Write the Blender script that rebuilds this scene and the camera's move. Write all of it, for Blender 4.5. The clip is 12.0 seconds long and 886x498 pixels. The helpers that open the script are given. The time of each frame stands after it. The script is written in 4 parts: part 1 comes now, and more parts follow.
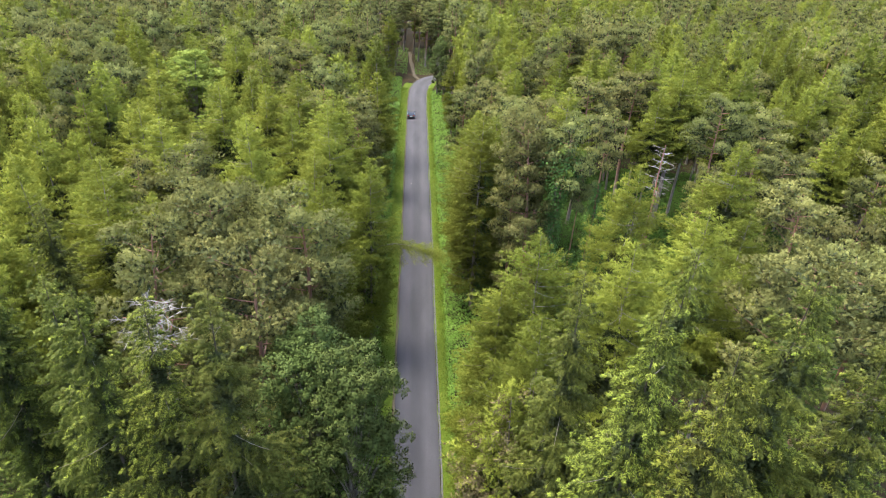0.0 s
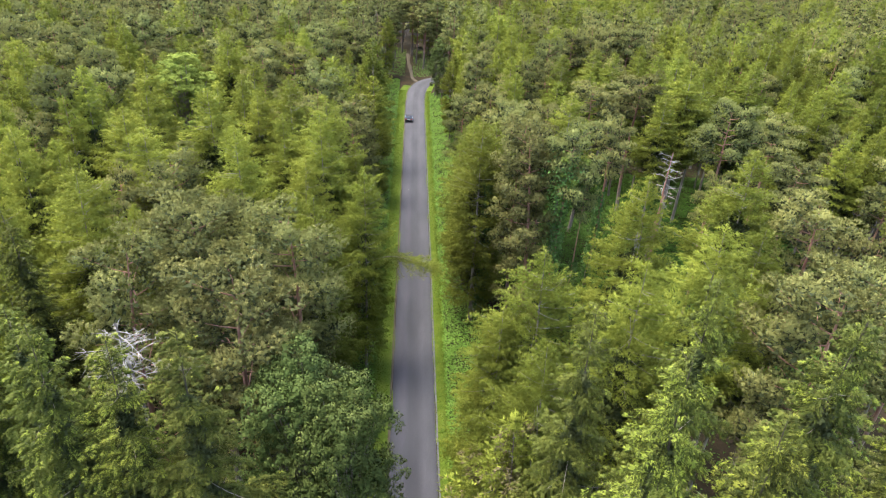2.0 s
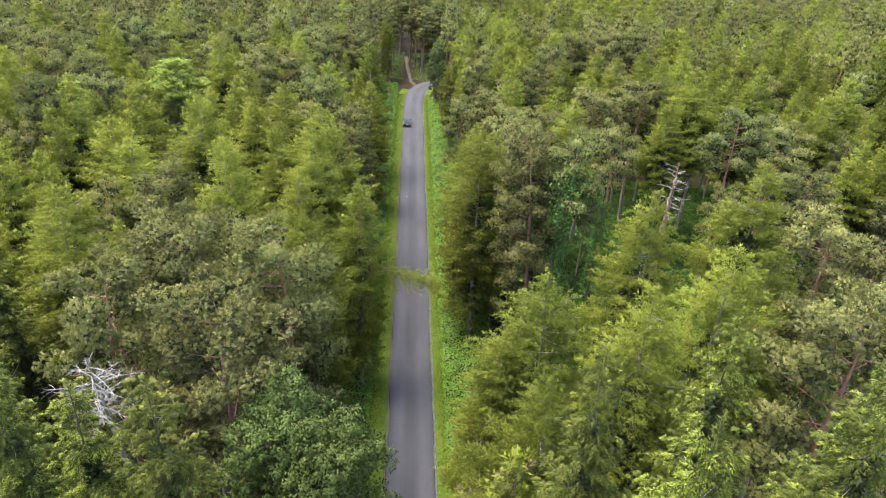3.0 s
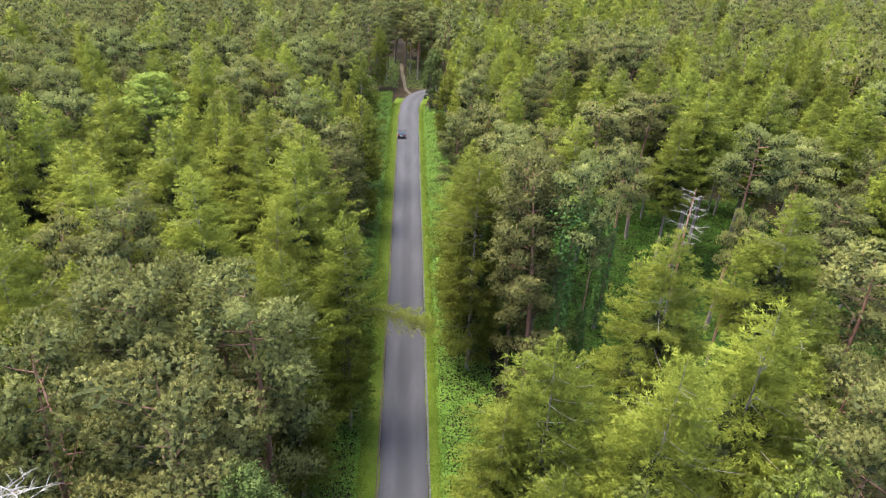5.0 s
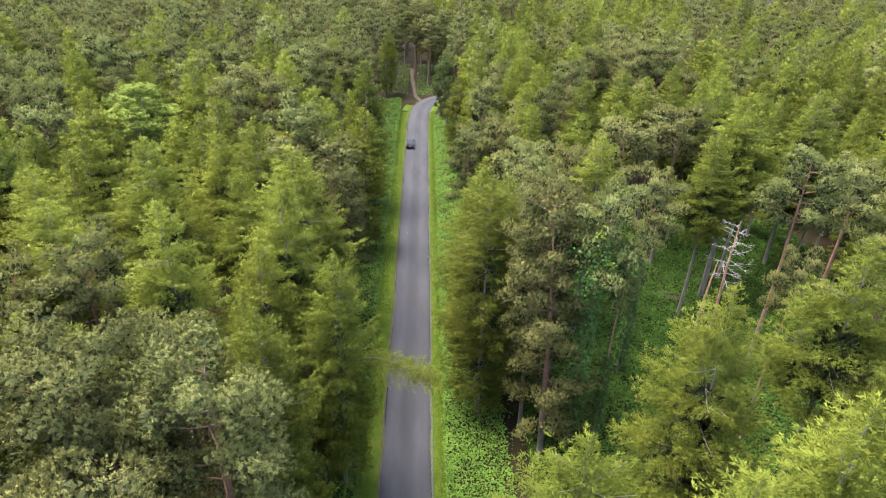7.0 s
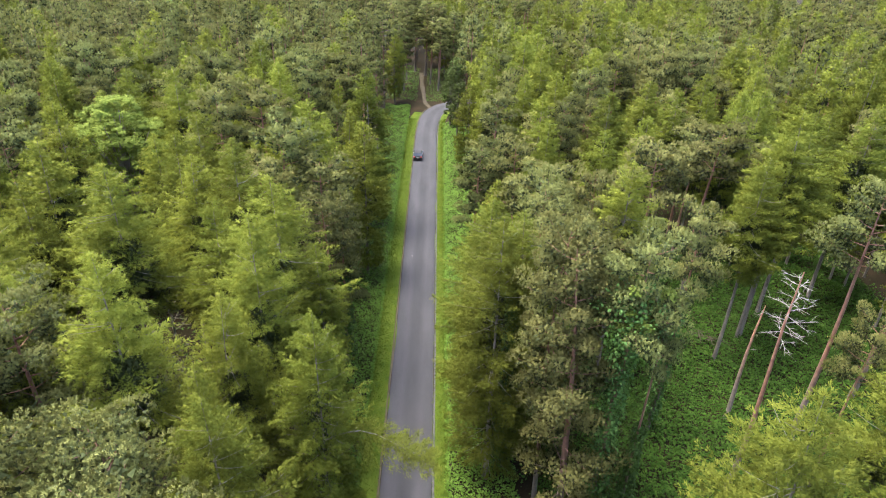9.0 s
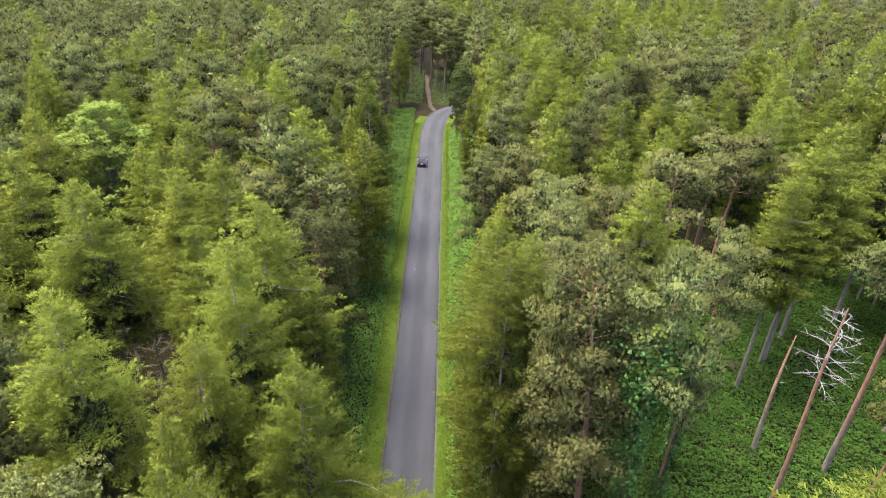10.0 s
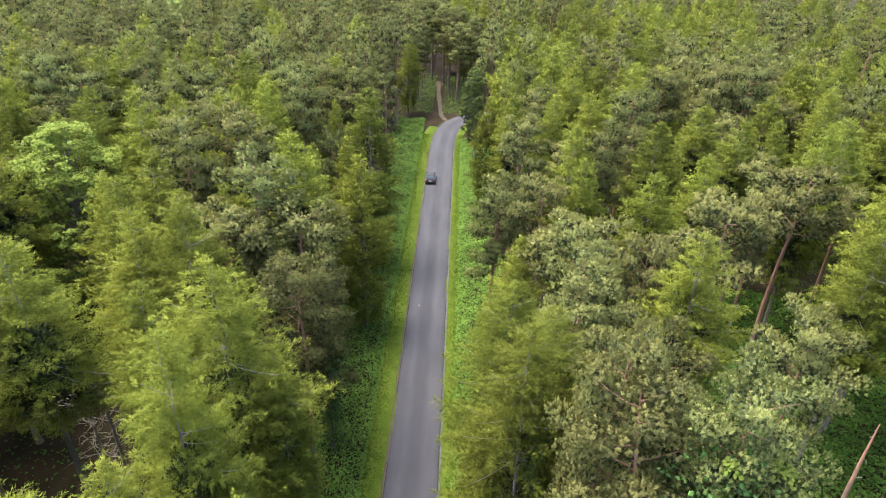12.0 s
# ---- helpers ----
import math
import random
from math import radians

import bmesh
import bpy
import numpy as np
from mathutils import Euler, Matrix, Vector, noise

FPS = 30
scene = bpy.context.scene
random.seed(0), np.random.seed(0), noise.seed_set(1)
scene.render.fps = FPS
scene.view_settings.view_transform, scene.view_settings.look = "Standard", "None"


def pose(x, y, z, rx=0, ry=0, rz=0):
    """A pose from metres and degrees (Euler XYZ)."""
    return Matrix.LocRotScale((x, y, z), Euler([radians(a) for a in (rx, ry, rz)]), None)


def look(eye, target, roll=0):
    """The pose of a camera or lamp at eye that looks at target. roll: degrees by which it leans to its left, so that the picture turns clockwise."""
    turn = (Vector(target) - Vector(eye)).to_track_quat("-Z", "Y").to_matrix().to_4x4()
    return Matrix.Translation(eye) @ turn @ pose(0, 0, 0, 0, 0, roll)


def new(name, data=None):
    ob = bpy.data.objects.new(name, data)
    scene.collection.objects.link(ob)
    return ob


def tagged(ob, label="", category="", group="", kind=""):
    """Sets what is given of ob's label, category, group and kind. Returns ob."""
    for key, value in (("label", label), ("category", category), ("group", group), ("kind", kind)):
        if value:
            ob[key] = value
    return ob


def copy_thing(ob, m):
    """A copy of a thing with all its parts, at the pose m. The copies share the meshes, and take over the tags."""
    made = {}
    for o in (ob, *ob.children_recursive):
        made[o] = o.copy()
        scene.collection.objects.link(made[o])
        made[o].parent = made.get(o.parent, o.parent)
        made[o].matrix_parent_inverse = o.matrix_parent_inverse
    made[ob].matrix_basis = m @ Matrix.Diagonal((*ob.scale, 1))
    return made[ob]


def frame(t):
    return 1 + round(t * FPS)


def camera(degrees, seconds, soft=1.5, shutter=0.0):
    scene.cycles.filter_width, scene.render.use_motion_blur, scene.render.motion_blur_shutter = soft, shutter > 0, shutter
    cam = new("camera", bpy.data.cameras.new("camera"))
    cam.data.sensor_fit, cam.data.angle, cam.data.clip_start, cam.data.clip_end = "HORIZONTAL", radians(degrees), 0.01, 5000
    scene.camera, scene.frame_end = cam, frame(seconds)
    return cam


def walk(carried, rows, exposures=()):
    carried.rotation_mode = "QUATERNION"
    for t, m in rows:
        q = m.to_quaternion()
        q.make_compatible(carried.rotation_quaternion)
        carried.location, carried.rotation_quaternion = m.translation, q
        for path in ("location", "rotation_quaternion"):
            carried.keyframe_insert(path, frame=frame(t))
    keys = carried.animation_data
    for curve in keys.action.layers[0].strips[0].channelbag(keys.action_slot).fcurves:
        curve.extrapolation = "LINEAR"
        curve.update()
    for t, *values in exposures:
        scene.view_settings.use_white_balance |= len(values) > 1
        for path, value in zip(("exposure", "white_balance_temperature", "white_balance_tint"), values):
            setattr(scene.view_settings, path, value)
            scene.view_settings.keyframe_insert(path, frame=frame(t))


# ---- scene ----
cam = camera(69.7, 12.0, 1.0)
PATH = [
    (0, (-1.133, 1.699, 49.553), (-1.025, 3.433, 48.56), 3.2),
    (0.5, (-1.135, 2.235, 49.408), (-1.025, 3.968, 48.416), 3.2),
    (1, (-1.107, 2.959, 49.242), (-0.997, 4.693, 48.251), 3.2),
    (1.5, (-0.97, 3.835, 49.175), (-0.861, 5.569, 48.184), 3.1),
    (2, (-0.863, 4.898, 49.21), (-0.753, 6.632, 48.219), 3.1),
    (2.5, (-0.742, 6.128, 49.263), (-0.632, 7.862, 48.274), 3.0),
    (3, (-0.638, 7.571, 49.242), (-0.526, 9.307, 48.253), 3.1),
    (3.2, (-0.597, 8.16, 49.241), (-0.483, 9.895, 48.253), 3.0),
    (4.8, (0.018, 13.588, 49.002), (0.133, 15.326, 48.019), 2.7),
    (5, (0.077, 14.261, 48.969), (0.192, 16.0, 47.988), 2.7),
    (5.5, (0.281, 16.124, 48.822), (0.396, 17.864, 47.842), 2.6),
    (6, (0.502, 18.085, 48.636), (0.602, 19.826, 47.657), 2.4),
    (6.5, (0.696, 20.076, 48.46), (0.781, 21.818, 47.481), 2.4),
    (7, (0.907, 22.117, 48.271), (0.983, 23.859, 47.291), 2.3),
    (7.2, (0.955, 22.896, 48.222), (1.031, 24.638, 47.243), 2.3),
    (8.8, (1.82, 30.203, 47.475), (1.864, 31.947, 46.497), 2.2),
    (9, (1.893, 31.159, 47.417), (1.929, 32.901, 46.436), 2.0),
    (9.5, (2.057, 33.492, 47.17), (2.083, 35.234, 46.188), 2.1),
    (10, (2.256, 35.89, 46.904), (2.272, 37.633, 45.922), 2.0),
    (10.5, (2.456, 38.359, 46.673), (2.46, 40.102, 45.692), 1.9),
    (11, (2.617, 40.878, 46.502), (2.611, 42.62, 45.52), 1.9),
    (11.5, (2.773, 43.441, 46.35), (2.756, 45.182, 45.367), 1.9),
    (12, (2.884, 46.055, 46.188), (2.858, 47.796, 45.204), 1.8),
]
walk(cam, [(t, look(eye, target, roll)) for t, eye, target, roll in PATH])

scene.view_settings.exposure = 3.6

# ---------------------------------------------------------------- light
SUN_AZ, SUN_EL = radians(290), radians(70)      # high on the left of the lane, through cloud
world = bpy.data.worlds.new("sky")
scene.world = world
world.use_nodes = True
wn = world.node_tree.nodes
sky = wn.new("ShaderNodeTexSky")
sky.sky_type = "NISHITA"
sky.sun_disc = False
sky.sun_elevation = SUN_EL
sky.sun_rotation = SUN_AZ
sky.dust_density = 3.0
wn["Background"].inputs[1].default_value = 0.15
world.node_tree.links.new(sky.outputs[0], wn["Background"].inputs[0])

sun = new("sun", bpy.data.lights.new("sun", "SUN"))
sun.data.energy = 1.65
sun.data.angle = radians(34)
sun.data.color = (1.0, 0.95, 0.84)
way = Vector((math.sin(SUN_AZ) * math.cos(SUN_EL), math.cos(SUN_AZ) * math.cos(SUN_EL), math.sin(SUN_EL)))
sun.matrix_world = look(way * 200, (0, 0, 0))

# ---------------------------------------------------------------- materials


def material(name):
    m = bpy.data.materials.new(name)
    m.use_nodes = True
    return m, m.node_tree.nodes, m.node_tree.links, m.node_tree.nodes["Principled BSDF"]


def ramp(nodes, stops):
    r = nodes.new("ShaderNodeValToRGB")
    while len(r.color_ramp.elements) < len(stops):
        r.color_ramp.elements.new(0.5)
    for e, (p, c) in zip(r.color_ramp.elements, stops):
        e.position, e.color = p, (*c, 1)
    return r


def foliage(name, dark, mid, light, through_light=0.3, rough=0.75, hue=0.012, value=0.3):
    """Leaves: each leaf or spray has its own tone, each tree its own shift."""
    m, n, l, bsdf = material(name)
    geo = n.new("ShaderNodeNewGeometry")
    r = ramp(n, ((0.0, dark), (0.5, mid), (1.0, light)))
    tuft = n.new("ShaderNodeTexNoise")
    tuft.inputs["Scale"].default_value, tuft.inputs["Detail"].default_value = 1.3, 3
    tex = n.new("ShaderNodeTexCoord")
    l.new(tex.outputs["Object"], tuft.inputs["Vector"])
    own = n.new("ShaderNodeMath")
    own.operation = "MULTIPLY_ADD"
    own.inputs[1].default_value = 0.34
    l.new(geo.outputs["Random Per Island"], own.inputs[0])
    spread = n.new("ShaderNodeMapRange")
    spread.inputs[1].default_value, spread.inputs[2].default_value = 0.3, 0.7
    spread.inputs[3].default_value, spread.inputs[4].default_value = 0.0, 0.66
    l.new(tuft.outputs[0], spread.inputs[0])
    l.new(spread.outputs[0], own.inputs[2])
    l.new(own.outputs[0], r.inputs[0])
    info = n.new("ShaderNodeObjectInfo")
    h = n.new("ShaderNodeHueSaturation")
    a = n.new("ShaderNodeMapRange")
    a.inputs[3].default_value, a.inputs[4].default_value = 0.5 - hue, 0.5 + hue
    b = n.new("ShaderNodeMapRange")
    b.inputs[3].default_value, b.inputs[4].default_value = 1 - value, 1 + value
    mul = n.new("ShaderNodeMath")
    mul.operation = "MULTIPLY"
    mul.inputs[1].default_value = 7.31
    fr = n.new("ShaderNodeMath")
    fr.operation = "FRACT"
    l.new(info.outputs["Random"], a.inputs[0])
    l.new(info.outputs["Random"], mul.inputs[0])
    l.new(mul.outputs[0], fr.inputs[0])
    l.new(fr.outputs[0], b.inputs[0])
    co = n.new("ShaderNodeTexCoord")
    big = n.new("ShaderNodeTexNoise")
    big.inputs["Scale"].default_value = 0.35
    l.new(co.outputs["Object"], big.inputs["Vector"])
    c = n.new("ShaderNodeMapRange")
    c.inputs[1].default_value, c.inputs[2].default_value = 0.3, 0.7
    c.inputs[3].default_value, c.inputs[4].default_value = 0.88, 1.12
    l.new(big.outputs[0], c.inputs[0])
    v = n.new("ShaderNodeMath")
    v.operation = "MULTIPLY"
    l.new(b.outputs[0], v.inputs[0])
    l.new(c.outputs[0], v.inputs[1])
    l.new(a.outputs[0], h.inputs["Hue"])
    l.new(v.outputs[0], h.inputs["Value"])
    l.new(r.outputs[0], h.inputs["Color"])
    l.new(h.outputs[0], bsdf.inputs["Base Color"])
    bsdf.inputs["Roughness"].default_value = rough
    bsdf.inputs["Specular IOR Level"].default_value = 0.05
    tr = n.new("ShaderNodeBsdfTranslucent")
    l.new(h.outputs[0], tr.inputs[0])
    mix = n.new("ShaderNodeMixShader")
    mix.inputs[0].default_value = through_light
    l.new(bsdf.outputs[0], mix.inputs[1])
    l.new(tr.outputs[0], mix.inputs[2])
    l.new(mix.outputs[0], n["Material Output"].inputs[0])
    return m


def noisy(name, stops, scale=1.0, detail=8, rough=0.97, bump=0.3, bump_scale=None, coords="Object", stretch=(1, 1, 1), second=None):
    """A rough natural surface: two scales of tone and a fine relief."""
    m, n, l, bsdf = material(name)
    co = n.new("ShaderNodeTexCoord")
    mp = n.new("ShaderNodeMapping")
    mp.inputs["Scale"].default_value = stretch
    l.new(co.outputs[coords], mp.inputs[0])
    t1 = n.new("ShaderNodeTexNoise")
    t1.inputs["Scale"].default_value, t1.inputs["Detail"].default_value = scale, detail
    t1.inputs["Roughness"].default_value = 0.65
    l.new(mp.outputs[0], t1.inputs["Vector"])
    r = ramp(n, stops)
    l.new(t1.outputs[0], r.inputs[0])
    t2 = n.new("ShaderNodeTexNoise")
    t2.inputs["Scale"].default_value = bump_scale or scale * 9
    t2.inputs["Detail"].default_value = 4
    l.new(mp.outputs[0], t2.inputs["Vector"])
    ov = n.new("ShaderNodeMixRGB")
    ov.blend_type = "OVERLAY"
    ov.inputs[0].default_value = 0.5
    l.new(r.outputs[0], ov.inputs[1])
    l.new(t2.outputs[0], ov.inputs[2])
    l.new(ov.outputs[0], bsdf.inputs["Base Color"])
    bsdf.inputs["Roughness"].default_value = rough
    bsdf.inputs["Specular IOR Level"].default_value = 0.04
    bp = n.new("ShaderNodeBump")
    bp.inputs["Strength"].default_value = bump
    bp.inputs["Distance"].default_value = 0.05
    l.new(t2.outputs[0], bp.inputs["Height"])
    l.new(bp.outputs[0], bsdf.inputs["Normal"])
    return m


def paint(name, colour, rough=0.35, metal=0.0, coat=0.0):
    m, n, l, bsdf = material(name)
    bsdf.inputs["Base Color"].default_value = (*colour, 1)
    bsdf.inputs["Roughness"].default_value = rough
    bsdf.inputs["Metallic"].default_value = metal
    bsdf.inputs["Coat Weight"].default_value = coat
    return m


M_LARCH = foliage("larch_needles", (0.0629, 0.075, 0.0102), (0.0877, 0.101, 0.0145), (0.113, 0.125, 0.0209), 0.5, hue=0.006)
M_PINE = foliage("pine_needles", (0.0697, 0.0749, 0.023), (0.105, 0.109, 0.0342), (0.131, 0.132, 0.0433), 0.34, hue=0.016)
M_SPRUCE = foliage("spruce_needles", (0.0187, 0.024, 0.0044), (0.0333, 0.04, 0.007), (0.0582, 0.064, 0.0125), 0.16)
M_SHOOT_LIT = foliage("spruce_young_shoots_and_lit_tops", (0.062, 0.076, 0.0098), (0.091, 0.106, 0.015), (0.126, 0.14, 0.024), 0.25)
# old twigs and needles, with the shade inside the crowns put into their colour
M_OLD_SHADE = foliage("old_needles_and_core_shade", (0.016, 0.02, 0.0065), (0.025, 0.03, 0.0105), (0.038, 0.042, 0.017), 0.05, 0.9)
M_OAK = foliage("oak_leaves", (0.0165, 0.025, 0.0056), (0.029, 0.0405, 0.009), (0.06, 0.072, 0.019), 0.14, 0.7)
M_BROWN = foliage("dead_needles", (0.034, 0.028, 0.013), (0.055, 0.045, 0.021), (0.083, 0.070, 0.036), 0.2, 0.9)
M_BRIGHT = foliage("broad_leaves", (0.036, 0.052, 0.0085), (0.06, 0.080, 0.0135), (0.09, 0.108, 0.021), 0.25, 0.9)
M_IVY = foliage("ivy_leaves", (0.0175, 0.0358, 0.00858), (0.0321, 0.0605, 0.0143), (0.0583, 0.0935, 0.0229), 0.2, 0.4)
M_BRAMBLE = foliage("bramble_leaves", (0.0132, 0.0336, 0.00472), (0.022, 0.0517, 0.00753), (0.0363, 0.0726, 0.0123), 0.2, 0.8)
# bank leaves, their colour raised above the bramble's so the banks look lit
M_NETTLE_LIT = foliage("nettle_and_hazel_leaves_lit", (0.0266, 0.0556, 0.00765), (0.0457, 0.0869, 0.013), (0.0759, 0.125, 0.0232), 0.26, 0.65)
M_GRASS = foliage("verge_grass", (0.030, 0.048, 0.0045), (0.048, 0.068, 0.0070), (0.074, 0.088, 0.014), 0.25)
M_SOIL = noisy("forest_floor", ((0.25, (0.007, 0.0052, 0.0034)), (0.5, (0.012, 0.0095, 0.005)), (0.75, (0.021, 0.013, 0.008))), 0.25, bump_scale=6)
M_VERGE = noisy("verge_turf", ((0.25, (0.018, 0.031, 0.004)), (0.5, (0.032, 0.048, 0.0055)), (0.8, (0.052, 0.060, 0.011))), 0.8, bump_scale=14)
M_BARK = noisy("grey_bark", ((0.3, (0.060, 0.050, 0.042)), (0.7, (0.135, 0.118, 0.098))), 3.0, stretch=(1, 1, 0.25), bump=0.6)
M_DEAD = noisy("bleached_wood", ((0.3, (0.075, 0.068, 0.060)), (0.7, (0.16, 0.150, 0.136))), 4.0, stretch=(1, 1, 0.3))
M_TWIG = noisy("lichened_twig", ((0.3, (0.075, 0.064, 0.052)), (0.7, (0.165, 0.15, 0.128))), 4.0)
M_GRIT = noisy("pale_grit", ((0.3, (0.028, 0.028, 0.030)), (0.7, (0.060, 0.058, 0.058))), 1.5, bump_scale=20)
M_DIRT = noisy("track_earth", ((0.3, (0.027, 0.022, 0.015)), (0.7, (0.05, 0.042, 0.03))), 1.2, bump_scale=20)


def pine_bark():
    """Scots pine: grey plates low down, flaking orange-red above."""
    m, n, l, bsdf = material("pine_bark")
    co = n.new("ShaderNodeTexCoord")
    sep = n.new("ShaderNodeSeparateXYZ")
    l.new(co.outputs["Object"], sep.inputs[0])
    t = n.new("ShaderNodeTexNoise")
    t.inputs["Scale"].default_value, t.inputs["Detail"].default_value = 2.2, 6
    l.new(co.outputs["Object"], t.inputs["Vector"])
    mr = n.new("ShaderNodeMapRange")
    mr.inputs[1].default_value, mr.inputs[2].default_value = 3.0, 10.0
    l.new(sep.outputs[2], mr.inputs[0])
    low = ramp(n, ((0.3, (0.042, 0.033, 0.027)), (0.7, (0.088, 0.070, 0.056))))
    top = ramp(n, ((0.3, (0.082, 0.035, 0.021)), (0.7, (0.150, 0.070, 0.042))))
    l.new(t.outputs[0], low.inputs[0])
    l.new(t.outputs[0], top.inputs[0])
    mx = n.new("ShaderNodeMixRGB")
    l.new(mr.outputs[0], mx.inputs[0])
    l.new(low.outputs[0], mx.inputs[1])
    l.new(top.outputs[0], mx.inputs[2])
    l.new(mx.outputs[0], bsdf.inputs["Base Color"])
    bsdf.inputs["Roughness"].default_value = 0.85
    bp = n.new("ShaderNodeBump")
    bp.inputs["Strength"].default_value = 0.5
    l.new(t.outputs[0], bp.inputs["Height"])
    l.new(bp.outputs[0], bsdf.inputs["Normal"])
    return m


M_PINEBARK = pine_bark()


def asphalt():
    """Old grey tarmac: fine stones, long worn wheel tracks, patchy dust."""
    m, n, l, bsdf = material("asphalt")
    co = n.new("ShaderNodeTexCoord")
    uv = n.new("ShaderNodeUVMap")
    sep = n.new("ShaderNodeSeparateXYZ")
    l.new(uv.outputs[0], sep.inputs[0])
    fine = n.new("ShaderNodeTexNoise")
    fine.inputs["Scale"].default_value, fine.inputs["Detail"].default_value = 14, 6
    l.new(co.outputs["Object"], fine.inputs["Vector"])
    mp = n.new("ShaderNodeMapping")
    mp.inputs["Scale"].default_value = (0.55, 0.12, 1)
    l.new(co.outputs["Object"], mp.inputs[0])
    blot = n.new("ShaderNodeTexNoise")
    blot.inputs["Scale"].default_value, blot.inputs["Detail"].default_value = 1.0, 5
    l.new(mp.outputs[0], blot.inputs["Vector"])
    wheel = ramp(n, ((0.0, (0.40,) * 3), (0.10, (0.62,) * 3), (0.30, (0.72,) * 3), (0.42, (0.42,) * 3), (0.58, (0.40,) * 3), (0.72, (0.62,) * 3), (0.88, (0.5,) * 3), (1.0, (0.42,) * 3)))
    l.new(sep.outputs[0], wheel.inputs[0])
    tone = ramp(n, ((0.3, (0.0192, 0.0190, 0.0212)), (0.7, (0.0272, 0.0268, 0.0298))))
    l.new(blot.outputs[0], tone.inputs[0])
    a = n.new("ShaderNodeMixRGB")
    a.blend_type, a.inputs[0].default_value = "OVERLAY", 0.55
    l.new(tone.outputs[0], a.inputs[1])
    l.new(wheel.outputs[0], a.inputs[2])
    b = n.new("ShaderNodeMixRGB")
    b.blend_type, b.inputs[0].default_value = "OVERLAY", 0.5
    l.new(a.outputs[0], b.inputs[1])
    l.new(fine.outputs[0], b.inputs[2])
    l.new(b.outputs[0], bsdf.inputs["Base Color"])
    bsdf.inputs["Roughness"].default_value = 0.92
    bsdf.inputs["Specular IOR Level"].default_value = 0.12
    bp = n.new("ShaderNodeBump")
    bp.inputs["Strength"].default_value, bp.inputs["Distance"].default_value = 0.2, 0.01
    l.new(fine.outputs[0], bp.inputs["Height"])
    l.new(bp.outputs[0], bsdf.inputs["Normal"])
    return m


M_ASPHALT = asphalt()

# ---------------------------------------------------------------- mesh helpers
RNG = np.random.default_rng(7)


def make_mesh(name, verts, quads, mats, index=None, smooth=False, normals=None):
    """A mesh of faces with the same number of corners, from arrays; normals: soft ones, a vertex each."""
    me = bpy.data.meshes.new(name)
    verts = np.asarray(verts, dtype=np.float32)
    quads = np.asarray(quads, dtype=np.int32)
    corners = quads.shape[1]
    me.vertices.add(len(verts))
    me.vertices.foreach_set("co", verts.ravel())
    me.loops.add(quads.size)
    me.loops.foreach_set("vertex_index", quads.ravel())
    me.polygons.add(len(quads))
    me.polygons.foreach_set("loop_start", np.arange(0, quads.size, corners, dtype=np.int32))
    for mat in mats:
        me.materials.append(mat)
    if index is not None:
        me.polygons.foreach_set("material_index", np.asarray(index, dtype=np.int32))
    me.polygons.foreach_set("use_smooth", np.full(len(quads), smooth or normals is not None))
    me.update(calc_edges=True)
    if normals is not None:
        me.normals_split_custom_set_from_vertices(np.asarray(normals, dtype=np.float32))
    return me


def unit(v):
    return v / np.maximum(np.linalg.norm(v, axis=-1, keepdims=True), 1e-6)


def kites(p, d, up, length, width, fold=0.25):
    """Leaves or needle sprays: kite-shaped, folded along the midrib. p root, d direction, up the upper side."""
    d = unit(d)
    s = unit(np.cross(d, up))
    nrm = np.cross(s, d)
    length, width = length[:, None], width[:, None]
    mid = p + d * length * 0.45 - nrm * width * fold
    v = np.stack([p, mid + s * width * 0.5, p + d * length, mid - s * width * 0.5], axis=1)
    v[:, 2] -= nrm * length * 0.08
    return v.reshape(-1, 3)


def fours(count):
    return np.arange(count * 4, dtype=np.int32).reshape(-1, 4)


def needles(p, d, up, length, width):
    """Needle sprays: slim three-cornered blades from p along d."""
    d = unit(d)
    s = unit(np.cross(d, up)) * width[:, None] * 0.5
    v = np.stack([p + s, p + d * length[:, None], p - s], axis=1)
    return v.reshape(-1, 3)


def threes(count):
    return np.arange(count * 3, dtype=np.int32).reshape(-1, 3)


def tube(points, radii, sides=6):
    """A tapered stem along a line of points."""
    points = np.asarray(points, dtype=float)
    k = len(points)
    t = unit(np.gradient(points, axis=0))
    ref = np.where(np.abs(t[:, 2:3]) > 0.9, np.array([[1.0, 0, 0]]), np.array([[0, 0, 1.0]]))
    a = unit(np.cross(t, ref))
    b = np.cross(t, a)
    ang = np.linspace(0, 2 * np.pi, sides, endpoint=False)
    ring = a[:, None] * np.cos(ang)[None, :, None] + b[:, None] * np.sin(ang)[None, :, None]
    v = (points[:, None] + ring * np.asarray(radii)[:, None, None]).reshape(-1, 3)
    i = np.arange(k - 1)[:, None] * sides
    j = np.arange(sides)[None]
    j2 = (j + 1) % sides
    q = np.stack([i + j, i + j2, i + sides + j2, i + sides + j], axis=-1).reshape(-1, 4)
    return v, q


def joined(pieces):
    vs, qs, n = [], [], 0
    for v, q in pieces:
        vs.append(v)
        qs.append(q + n)
        n += len(v)
    return np.concatenate(vs), np.concatenate(qs)


